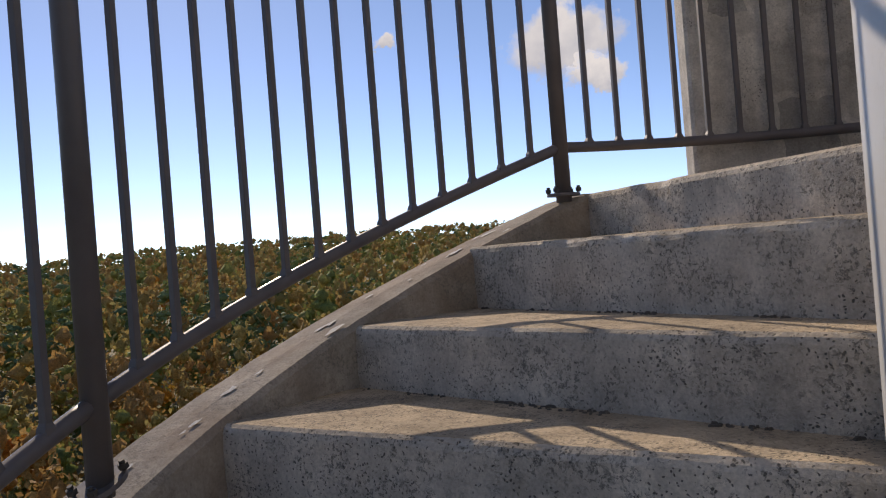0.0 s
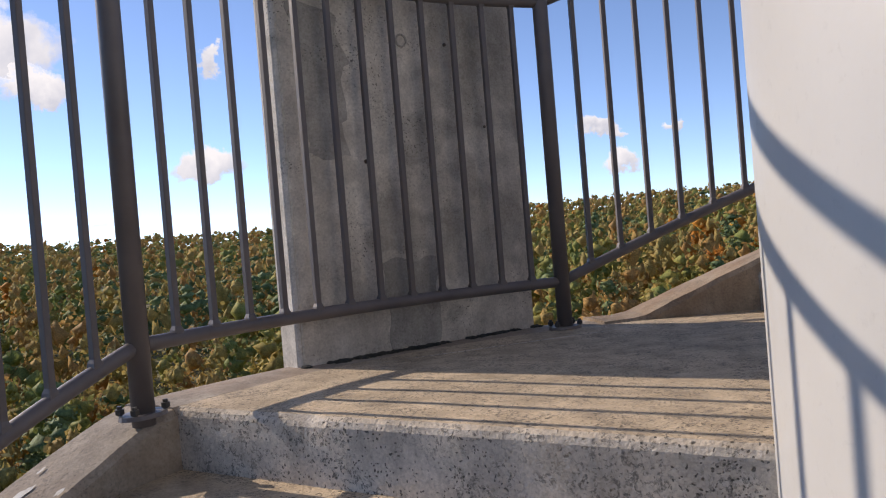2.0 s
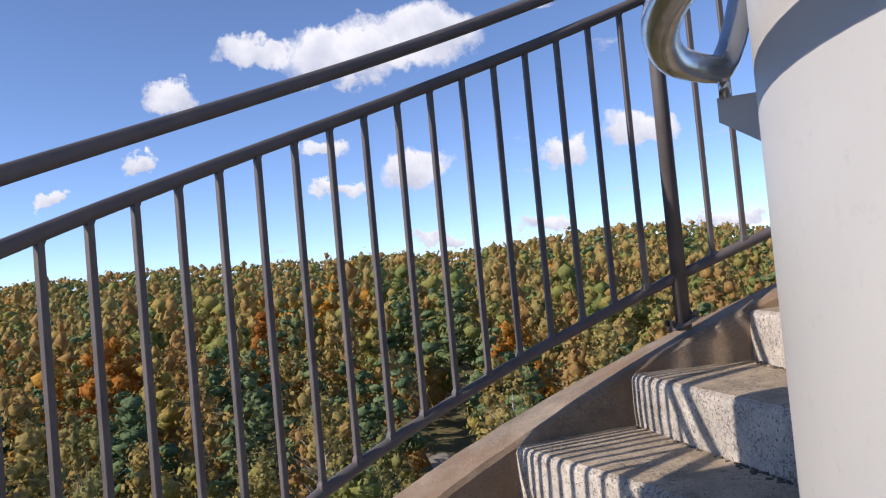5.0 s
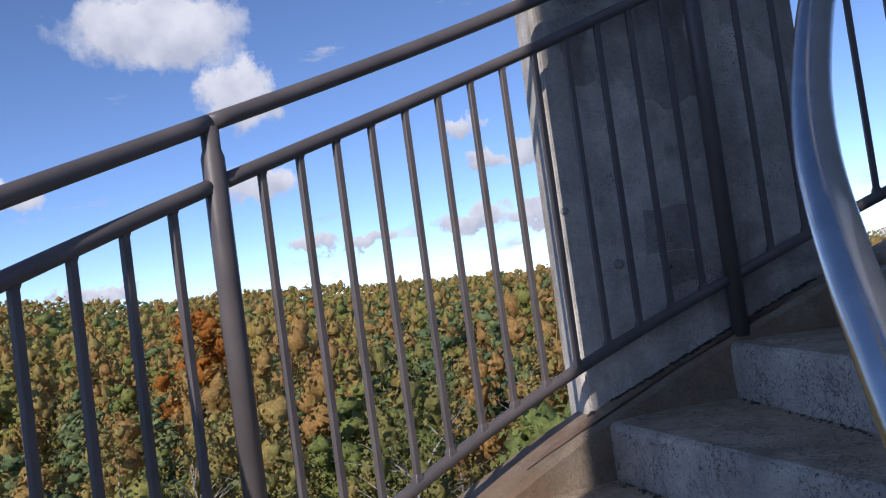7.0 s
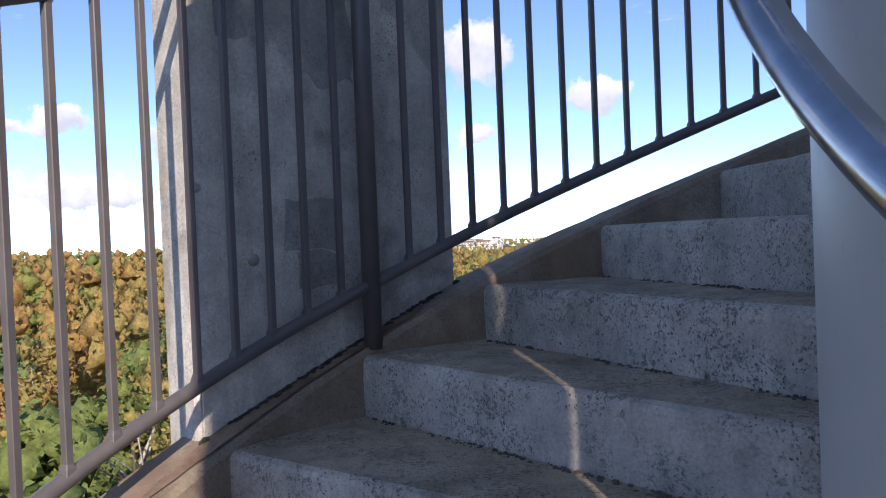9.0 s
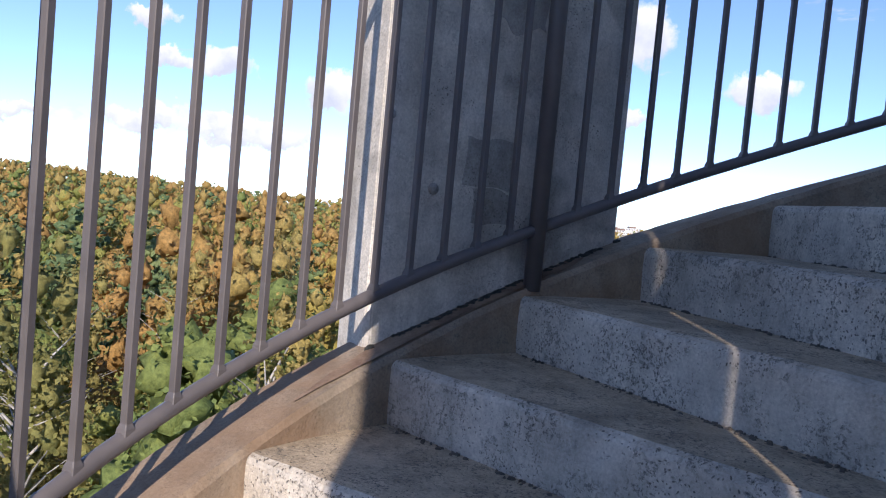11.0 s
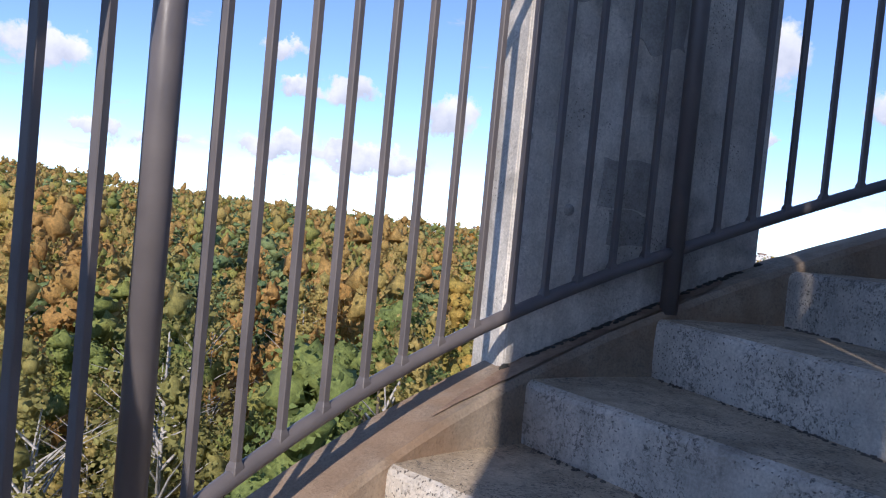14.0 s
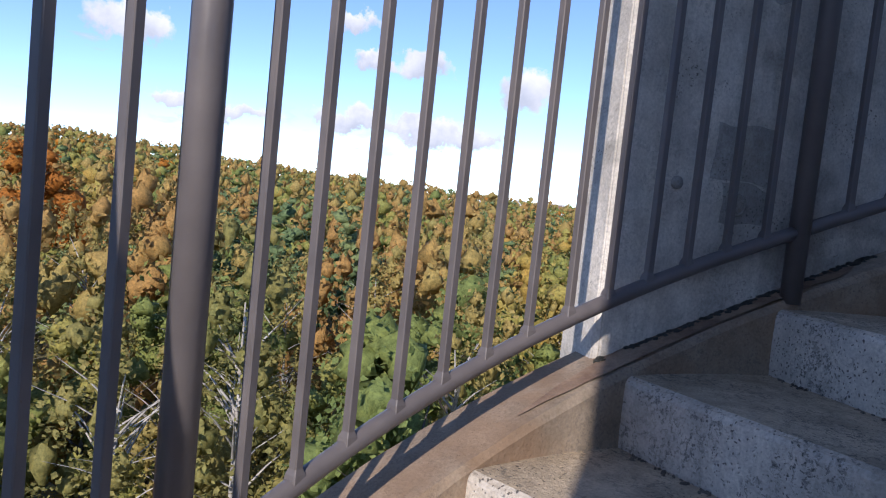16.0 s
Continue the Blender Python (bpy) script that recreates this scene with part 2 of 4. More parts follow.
def white_paint(name, colour=(0.53, 0.53, 0.52)):
    m, nt, b = material(name)
    p = world_position(nt)
    col = blend(nt, 'MULTIPLY', 0.5, colour, ramp_node(nt, noise_fac(nt, p, 2.5, 6, 0.6), [(0.3, (0.84, 0.85, 0.86)), (0.65, (1.03, 1.02, 1.0))]))
    col = blend(nt, 'MULTIPLY', 0.4, col, ramp_node(nt, noise_fac(nt, p, 45, 6, 0.7), [(0.26, (0.7, 0.7, 0.7)), (0.42, (1, 1, 1))]))
    nt.links.new(col, b.inputs["Base Color"])
    b.inputs["Roughness"].default_value = 0.42
    bp = node(nt, "ShaderNodeBump", Strength=0.08, Distance=0.003)
    nt.links.new(noise_fac(nt, p, 35, 5), bp.inputs["Height"]), nt.links.new(bp.outputs[0], b.inputs["Normal"])
    return m


def stainless(name):
    m, nt, b = material(name)
    p = world_position(nt)
    n = noise_fac(nt, p, 30, 5)
    nt.links.new(ramp_node(nt, n, [(0.3, (0.52, 0.53, 0.54)), (0.7, (0.64, 0.65, 0.66))]), b.inputs["Base Color"])
    b.inputs["Metallic"].default_value = 1.0
    nt.links.new(ramp_node(nt, n, [(0.3, (0.16,) * 3), (0.7, (0.27,) * 3)]), b.inputs["Roughness"])
    return m


def foliage(name, stops, spread=0.13, translucent=0.2):
    """Leaves whose hue changes from tree to tree, from bough to bough and from leaf to leaf."""
    m, nt, b = material(name)
    g = nt.nodes.new("ShaderNodeNewGeometry")
    info = nt.nodes.new("ShaderNodeObjectInfo")
    n = noise_fac(nt, g.outputs["Position"], spread, 2, 0.5)

    def sum_node(x, k, y):
        m2 = node(nt, "ShaderNodeMath")
        m2.operation = 'MULTIPLY_ADD'
        nt.links.new(x, m2.inputs[0])
        m2.inputs[1].default_value = k
        if isinstance(y, float):
            m2.inputs[2].default_value = y
        else:
            nt.links.new(y, m2.inputs[2])
        return m2.outputs[0]
    own = nt.nodes.new("ShaderNodeAttribute")
    own.attribute_name = "tint"
    v = sum_node(n, 1.1, -0.42)
    v = sum_node(g.outputs["Random Per Island"], 0.10, v)
    v = sum_node(info.outputs["Random"], 0.42, v)
    v = sum_node(own.outputs["Fac"], 0.45, v)
    col = ramp_node(nt, v, stops)
    leafy, sprays = noise_fac(nt, g.outputs["Position"], 4.2, 5, 0.75), noise_fac(nt, g.outputs["Position"], 1.1, 3, 0.6)
    col = blend(nt, 'MULTIPLY', 0.8, col, ramp_node(nt, leafy, [(0.36, (0.42, 0.45, 0.42)), (0.49, (0.9, 0.9, 0.88)), (0.62, (1.35, 1.3, 1.18))]))
    nt.links.new(col, b.inputs["Base Color"])
    bp = node(nt, "ShaderNodeBump", Strength=0.4, Distance=0.2)
    nt.links.new(blend(nt, 'MIX', 0.5, leafy, sprays), bp.inputs["Height"]), nt.links.new(bp.outputs[0], b.inputs["Normal"])
    b.inputs["Roughness"].default_value = 0.75
    b.inputs["Specular IOR Level"].default_value = 0.2
    tr = nt.nodes.new("ShaderNodeBsdfTranslucent")
    nt.links.new(col, tr.inputs["Color"])
    mx = nt.nodes.new("ShaderNodeMixShader")
    mx.inputs[0].default_value = translucent
    nt.links.new(b.outputs[0], mx.inputs[1]), nt.links.new(tr.outputs[0], mx.inputs[2])
    nt.links.new(mx.outputs[0], nt.nodes["Material Output"].inputs["Surface"])
    return m


def plain_noise(name, a, b2, scale, rough=0.85, bump=0.3, dist=0.02):
    m, nt, b = material(name)
    p = world_position(nt)
    n = noise_fac(nt, p, scale, 6, 0.6)
    n2 = noise_fac(nt, p, scale * 9, 4, 0.6)
    col = ramp_node(nt, n, [(0.35, a), (0.65, b2)])
    col = blend(nt, 'MULTIPLY', 0.5, col, ramp_node(nt, n2, [(0.3, (0.65,) * 3), (0.65, (1.1,) * 3)]))
    nt.links.new(col, b.inputs["Base Color"])
    b.inputs["Roughness"].default_value = rough
    bp = node(nt, "ShaderNodeBump", Strength=bump, Distance=dist)
    nt.links.new(n2, bp.inputs["Height"]), nt.links.new(bp.outputs[0], b.inputs["Normal"])
    return m


M_STEP = concrete("worn_step_concrete", (0.74, 0.675, 0.59), (0.52, 0.48, 0.425), pits=0.8, stain=0.7, bump=0.95, pit_flecks=0.8, holes=0.39, tread=(0.88, 0.78, 0.64))
M_CURB = concrete("weathered_kerb_concrete", (0.50, 0.435, 0.36), (0.29, 0.255, 0.215), pits=0.35, stain=0.6, bump=0.5, rust=0.35)
M_PIER = concrete("pier_concrete", (0.76, 0.715, 0.645), (0.55, 0.52, 0.475), pits=0.85, stain=0.8, bump=0.4, pit_flecks=0.3, damp=0.74, holes=0.52)
M_CURB_RUST = concrete("rust_stained_kerb_concrete", (0.45, 0.37, 0.28), (0.24, 0.19, 0.145), pits=0.4, stain=0.7, bump=0.5, rust=0.55)
M_DAMP = concrete("damp_pier_concrete", (0.47, 0.45, 0.42), (0.35, 0.335, 0.31), pits=0.7, stain=0.8, bump=0.35, pit_flecks=0.25, holes=0.5)
M_SPLASH = plain_noise("paint_drips", (0.6, 0.58, 0.53), (0.72, 0.7, 0.66), 30)
M_STEEL = painted_steel("anthracite_rail_paint", (0.135, 0.12, 0.12), 0.42, 0.5)
M_BAR = painted_steel("anthracite_bar_paint", (0.135, 0.12, 0.118), 0.5, 0.6)
M_BOLT = painted_steel("bolt_steel", (0.06, 0.055, 0.05), 0.5, 0.7)
M_WHITE = white_paint("white_column_paint")
M_PATCH = white_paint("bare_primer", (0.9, 0.89, 0.87))
M_CHROME = stainless("polished_stainless")
M_RUSTDIRT = plain_noise("rust_stain", (0.17, 0.105, 0.07), (0.32, 0.225, 0.15), 9)
M_MOSS = plain_noise("dark_grime", (0.03, 0.032, 0.026), (0.075, 0.072, 0.06), 40, bump=0.8)
M_BIRCH = foliage("birch_leaves", [(0.1, (0.25, 0.25, 0.085)), (0.42, (0.36, 0.31, 0.11)), (0.7, (0.46, 0.345, 0.12)), (0.95, (0.46, 0.28, 0.10))], translucent=0.35)
M_OAK = foliage("oak_leaves", [(0.1, (0.16, 0.215, 0.07)), (0.45, (0.24, 0.275, 0.08)), (0.7, (0.36, 0.32, 0.09)), (0.95, (0.48, 0.30, 0.075))], translucent=0.25)
M_PINE = foliage("pine_needles", [(0.15, (0.11, 0.165, 0.075)), (0.5, (0.155, 0.21, 0.09)), (0.85, (0.23, 0.26, 0.105))], translucent=0.1)
M_MAPLE = foliage("maple_leaves", [(0.15, (0.42, 0.16, 0.03)), (0.5, (0.54, 0.23, 0.035)), (0.85, (0.60, 0.34, 0.05))], translucent=0.3)
M_BARK = plain_noise("grey_bark", (0.07, 0.058, 0.045), (0.15, 0.125, 0.10), 6)
M_WHITEBARK = plain_noise("birch_bark", (0.30, 0.28, 0.25), (0.56, 0.53, 0.49), 3)
M_FLOOR = plain_noise("forest_floor", (0.11, 0.115, 0.05), (0.21, 0.18, 0.08), 0.12, bump=0.6, dist=0.3)
M_SAND = plain_noise("sandy_track", (0.30, 0.26, 0.21), (0.42, 0.37, 0.31), 0.5)
M_WALLS = plain_noise("pale_render", (0.62, 0.6, 0.56), (0.78, 0.76, 0.72), 0.05)
M_ROOF = plain_noise("dull_roof", (0.16, 0.10, 0.08), (0.28, 0.17, 0.13), 0.2)
M_GLASS = plain_noise("far_window", (0.05, 0.06, 0.07), (0.08, 0.09, 0.1), 0.3, rough=0.3)


# ---- mesh helpers ----
def mesh_from(name, verts, faces, mat, smooth=False):
    me = bpy.data.meshes.new(name)
    me.from_pydata([tuple(v) for v in verts], [], faces)
    me.materials.append(mat)
    bm = bmesh.new()
    bm.from_mesh(me)
    bmesh.ops.recalc_face_normals(bm, faces=bm.faces)
    bm.to_mesh(me)
    bm.free()
    if smooth:
        me.polygons.foreach_set("use_smooth", [True] * len(me.polygons))
    return me


def part(name, me, parent, label="", m=None):
    ob = new(name, me)
    ob.parent = parent
    if m is not None:
        ob.matrix_basis = m
    if label:
        ob["label"] = label
    return ob


def cyl(r, az, z):
    return Vector((r * math.cos(radians(az)), r * math.sin(radians(az)), z))


def tube_mesh(name, pts, radius, mat, seg=12, caps=True):
    """A round bar along a line of points."""
    verts, faces, n = [], [], len(pts)
    for i, p in enumerate(pts):
        d = (pts[min(i + 1, n - 1)] - pts[max(i - 1, 0)]).normalized()
        side = d.cross(Vector((0, 0, 1)) if abs(d.z) < 0.9 else Vector((1, 0, 0))).normalized()
        up = side.cross(d)
        r = radius[i] if isinstance(radius, list) else radius
        for k in range(seg):
            a = 2 * math.pi * k / seg
            verts.append(p + (side * math.cos(a) + up * math.sin(a)) * r)
    for i in range(n - 1):
        for k in range(seg):
            a, b = i * seg + k, i * seg + (k + 1) % seg
            faces.append((a, b, b + seg, a + seg))
    if caps:
        faces.append(tuple(range(seg)))
        faces.append(tuple(range((n - 1) * seg, n * seg)))
    return mesh_from(name, verts, faces, mat, True)


def prism(name, outline, z0, z1, mat, bevel=0.0):
    """An upright block over a plan outline, its edges rounded."""
    bm = bmesh.new()
    vs = [bm.verts.new((x, y, z0)) for x, y in outline]
    f = bm.faces.new(vs)
    ex = bmesh.ops.extrude_face_region(bm, geom=[f])
    bmesh.ops.translate(bm, vec=(0, 0, z1 - z0), verts=[v for v in ex["geom"] if isinstance(v, bmesh.types.BMVert)])
    if bevel:
        bmesh.ops.bevel(bm, geom=list(bm.edges), offset=bevel, segments=2, affect='EDGES')
    bmesh.ops.recalc_face_normals(bm, faces=bm.faces)
    me = bpy.data.meshes.new(name)
    bm.to_mesh(me)
    bm.free()
    me.materials.append(mat)
    return me


# ---- the stair's measures ----
RISE, TURN_LOW, TURN = 0.175, 12.891, 12.305   # each step's height, and its angle below and above the landing
R_COL, R_IN, R_RAIL, R_OUT = 0.697, 2.063, 2.083, 2.268
AZ_D, AZ_F = 120.0, 59.99          # the landing's nosing, and the first riser past the landing
K_LOW, K_HIGH = -15, 18
GROUND = -25.0


def nosing(az):
    """Height of the line over the nosings at an azimuth that falls as the stair climbs."""
    if az >= AZ_D:
        return -(az - AZ_D) / TURN_LOW * RISE
    return max(0.0, (AZ_F + TURN - az) / TURN * RISE)


# azimuth and base height of the posts
POSTS = [(304.0, -2.36), (259.0, -1.77), (213.0, -1.17), (167.7, -0.577), (122.2, -0.006), (80.46, 0.0), (17.0, 0.845), (-27.6, 1.432), (-73.0, 2.075), (-118.0, 2.70), (-150.0, 3.14)]
GAPS = [14, 14, 14, 14, 13, 19, 14, 14, 14, 10]


def rail_base(az):
    for (a, za), (b, zb) in zip(POSTS, POSTS[1:]):
        if a >= az >= b:
            return za + (zb - za) * (a - az) / (a - b)
    return POSTS[-1][1] if az < 0 else POSTS[0][1]


def kerb_top(az):
    if az > AZ_D - 10:
        return min(0.0, nosing(az) + 0.006, -0.004 - (az - AZ_D) * 0.004)
    return max(0.0, nosing(az) + 0.012)


# ---- concrete stair ----
staircase = tagged(new("spiral_staircase"), "weathered grey concrete spiral staircase round a white column", "staircase")


def step_mesh(name, span, seed, thick=0.20, width=None):
    """One concrete step: a wedge round the axis with a chipped, rounded nosing. Its riser stands at azimuth 0 and the tread runs to -span."""
    rnd = random.Random(seed)
    rows_r, rows_a = 26, 5
    r0, r1 = R_COL - 0.03, R_IN + 0.02
    verts, faces = [], []
    # profile across the nosing: from the foot of the riser up and back over the tread
    foot = -(RISE + 0.02)
    prof = [("r", foot), ("r", foot * 0.66), ("r", foot * 0.33), ("r", -0.022), ("n", -0.009), ("n2", -0.002)] + [("t", i / rows_a) for i in range(1, rows_a + 1)]
    ph = [rnd.uniform(0, 60) for _ in range(3)]
    for i in range(rows_r + 1):
        r = r0 + (r1 - r0) * i / rows_r
        chip = max(0.0, noise.noise(Vector((r * 9, ph[0], 0))) - 0.12) * 0.02 + abs(noise.noise(Vector((r * 31, ph[1], 3)))) * 0.003
        wob = noise.noise(Vector((r * 2.2, ph[2], 5))) * 0.004
        for kind, v in prof:
            if kind == "r":
                off, z = wob + noise.noise(Vector((r * 12, v * 20, ph[1]))) * 0.002 + (chip * .6 if v > -.03 else 0), v - (chip * .5 if v > -.03 else 0)
                if v == foot:
                    off += 0.004
                p = cyl(r, 0, z)
                p.y -= off
            elif kind == "n":
                p = cyl(r, 0, v - chip)
                p.y -= 0.005 + wob + chip * .9
            elif kind == "n2":
                p = cyl(r, 0, v - chip * .3)
                p.y -= 0.016 + wob + chip * 1.4
            else:
                a0 = math.degrees(0.016 / r)
                p = cyl(r, -(a0 + (span - a0) * v), noise.noise(Vector((r * 3, v * 3, ph[2]))) * 0.002 if v < 1 else 0)
            verts.append(p)
    c = len(prof)
    for i in range(rows_r):
        for k in range(c - 1):
            a = i * c + k
            faces.append((a, a + 1, a + c + 1, a + c))
    # underside and back
    base = len(verts)
    for i in range(rows_r + 1):
        r = r0 + (r1 - r0) * i / rows_r
        verts.append(cyl(r, -span, -thick))
        verts.append(cyl(r, 0, -(RISE + thick)))
    for i in range(rows_r):
        t, n2 = i * c, (i + 1) * c
        a, b = base + 2 * i, base + 2 * i + 2
        faces.append((t + c - 1, n2 + c - 1, b, a))
        faces.append((a, b, b + 1, a + 1))
        faces.append((t, a + 1, b + 1, n2))
    for i in (0, rows_r):
        faces.append(tuple([i * c + k for k in range(c)] + [base + 2 * i, base + 2 * i + 1]))
    return mesh_from(name, verts, faces, M_STEP)


STEP_MESHES = [step_mesh("step", TURN_LOW + 0.6, 11 + i) for i in range(6)]

grime_verts, grime_faces = [], []


def add_grime(z, az, seed):
    """Crumbs and dark dirt gathered along the foot of a riser."""
    rnd = random.Random(seed)
    for _ in range(260):
        r = R_COL + 0.05 + (R_IN - R_COL - 0.08) * rnd.random()
        if noise.noise(Vector((r * 4, seed, 0))) < -0.05:
            continue
        if rnd.random() < .35 + .9 * noise.noise(Vector((r * 13, seed, 5))):
            continue
        w, h, d = rnd.uniform(.002, .010), rnd.uniform(.001, .006), rnd.uniform(.002, .008)
        b, turn, shove = len(grime_verts), pose(0, 0, z, 0, 0, az), .022 * rnd.random() ** 3
        for ring, up, k in ((1.0, -0.001, 7), (.55, h, 7)):
            for i in range(k):
                a = 2 * math.pi * i / k
                grime_verts.append(turn @ Vector((r + w * ring * math.cos(a) * rnd.uniform(.7, 1.25), 0.001 + d * .8 + shove + d * ring * math.sin(a) * rnd.uniform(.7, 1.25), -RISE + up)))
        for i in range(7):
            q = (i + 1) % 7
            grime_faces.append((b + i, b + q, b + 7 + q, b + 7 + i))
        grime_faces.append(tuple(b + 7 + i for i in range(7)))


for k in range(K_LOW, K_HIGH + 1):
    if k == 0:
        continue
    az = AZ_D - k * TURN_LOW if k < 0 else AZ_F - (k - 1) * TURN
    lift = {-1: 0.022, 1: -0.027}.get(k, 0)
    part("step", STEP_MESHES[k % 6], staircase, "", pose(0, 0, k * RISE + lift, 0, 0, az))
    if -5 < k < 13:
        add_grime(k * RISE, az, 70 + k)
tagged(part("riser_grime", mesh_from("riser_grime", grime_verts, grime_faces, M_BARK), staircase, "dark crumbling dirt along the risers"), kind="stuff")
part("landing", step_mesh("landing", AZ_D - AZ_F + 0.6, 40), staircase, "flat concrete landing with baluster shadows", pose(0, 0, 0, 0, 0, AZ_D))


def ring_mesh(name, a0, a1, r0, r1, top, depth, mat, step=1.5, rough=0.004):
    """A strip of kerb that follows the stair, with rounded, slightly uneven edges."""
    verts, faces = [], []
    n = max(2, int(abs(a1 - a0) / step))
    for i in range(n + 1):
        az = a0 + (a1 - a0) * i / n
        z = top(az)
        j = [noise.noise(Vector((az * .4, q * 7.0, 1))) * rough for q in range(4)]
        for r, dz in ((r0, -depth), (r0 + j[0] * .5, -0.02 + j[0]), (r0 + 0.012, j[1] - .002), ((r0 + r1) / 2, 0.002), (r1 - 0.012, j[2] - .002), (r1 + j[3] * .5, -0.02), (r1, -depth)):
            verts.append(cyl(r, az, z + dz))
    c = 7
    for i in range(n):
        for k in range(c):
            a, b = i * c + k, i * c + (k + 1) % c
            faces.append((a, b, b + c, a + c))
    faces.append(tuple(range(c)))
    faces.append(tuple(range(n * c, n * c + c)))
    return mesh_from(name, verts, faces, mat)


A_LOW, A_HIGH = AZ_D - (K_LOW - .5) * TURN_LOW, AZ_F - (K_HIGH + .5) * TURN
part("lower_kerb", ring_mesh("lower_kerb", A_LOW, AZ_D, R_IN, R_OUT, kerb_top, 0.42, M_CURB), staircase, "sloping concrete kerb with white paint drips")
part("landing_edge", ring_mesh("landing_edge", AZ_D, AZ_F + TURN + 4, R_IN, R_OUT, lambda a: 0.001, 0.42, M_CURB), staircase)
part("upper_kerb", ring_mesh("upper_kerb", AZ_F + TURN + 4, A_HIGH, R_IN, R_OUT, kerb_top, 0.42, M_CURB_RUST), staircase, "sloping concrete kerb stained with rust")

verts, faces = [], []
for i in range(41):
    az = -33.5 + i * .68
    spread = math.sin(math.pi * (i / 40) ** .6)
    centre, half = R_IN + .07 - .0006 * i, .004 + .085 * spread * (.7 + .5 * noise.noise(Vector((i * .25, 4, 0))))
    for j in range(5):
        r = centre + half * (j - 2) / 2
        verts.append(cyl(min(R_OUT - .02, max(R_IN + .014, r)), az, kerb_top(az) + .0052))
for i in range(40):
    for j in range(4):
        a = i * 5 + j
        faces.append((a, a + 5, a + 6, a + 1))
part("rust_stain", mesh_from("rust_stain", verts, faces, M_RUSTDIRT, True), staircase, "dark brown rust stain washed down the kerb")

# ---- central column ----
column = tagged(new("central_column"), "smooth white painted round central column", "column")
segs = 96
verts, faces = [], []
levels = [GROUND, -6, -2.2, 0.2, 2.6, 5.0, 9.0]
for z in levels:
    for k in range(segs):
        a = 360 * k / segs
        verts.append(cyl(R_COL, a, z))
for i in range(len(levels) - 1):
    for k in range(segs):
        a, b = i * segs + k, i * segs + (k + 1) % segs
        faces.append((a, b, b + segs, a + segs))
faces.append(tuple(range((len(levels) - 1) * segs, len(levels) * segs)))
part("shaft", mesh_from("shaft", verts, faces, M_WHITE, True), column)

verts, faces = [], []
for i in range(15):
    az = 33 + i * 1.3
    low = 1.80 + 0.004 * i + 0.012 * noise.noise(Vector((i * .9, 0, 0)))
    for j in range(6):
        edge = 0.8 * noise.noise(Vector((j * .8, 3, 0))) if i in (0, 14) else 0
        verts.append(cyl(R_COL + 0.0022, az + edge, low + (0.30 + .012 * noise.noise(Vector((i, 7, 0)))) * j / 5))
for i in range(14):
    for j in range(5):
        a = i * 6 + j
        faces.append((a, a + 6, a + 7, a + 1))
part("bare_patch", mesh_from("bare_patch", verts, faces, M_PATCH, True), column, "pale patch of flaked paint")

# ---- concrete piers ----
def crumbs(rng, along, count, mat, name, parent, label):
    """Moss and dirt gathered along a line: small flattened lumps at the points that along() gives."""
    verts, faces = [], []
    for _ in range(count):
        u = rng.random()
        if noise.noise(Vector((u * 9, count, 2))) < -.12:
            continue
        c, side, w = along(u), rng.random() ** 2 * .022, rng.uniform(.004, .014)
        b = len(verts)
        for ring, up in ((1.0, -.003), (.8, w * .35), (.3, w * .6)):
            for i in range(6):
                a = 2 * math.pi * i / 6 + u * 40
                verts.append(Vector((c.x * (1 - side / 2.1) + w * ring * math.cos(a) * rng.uniform(.7, 1.3), c.y * (1 - side / 2.1) + w * ring * math.sin(a) * rng.uniform(.7, 1.3), c.z + up)))
        for k in range(2):
            for i in range(6):
                q = (i + 1) % 6
                faces.append((b + k * 6 + i, b + k * 6 + q, b + k * 6 + 6 + q, b + k * 6 + 6 + i))
        faces.append(tuple(b + 12 + i for i in range(6)))
    return tagged(part(name, mesh_from(name, verts, faces, mat), parent, label), kind="stuff")


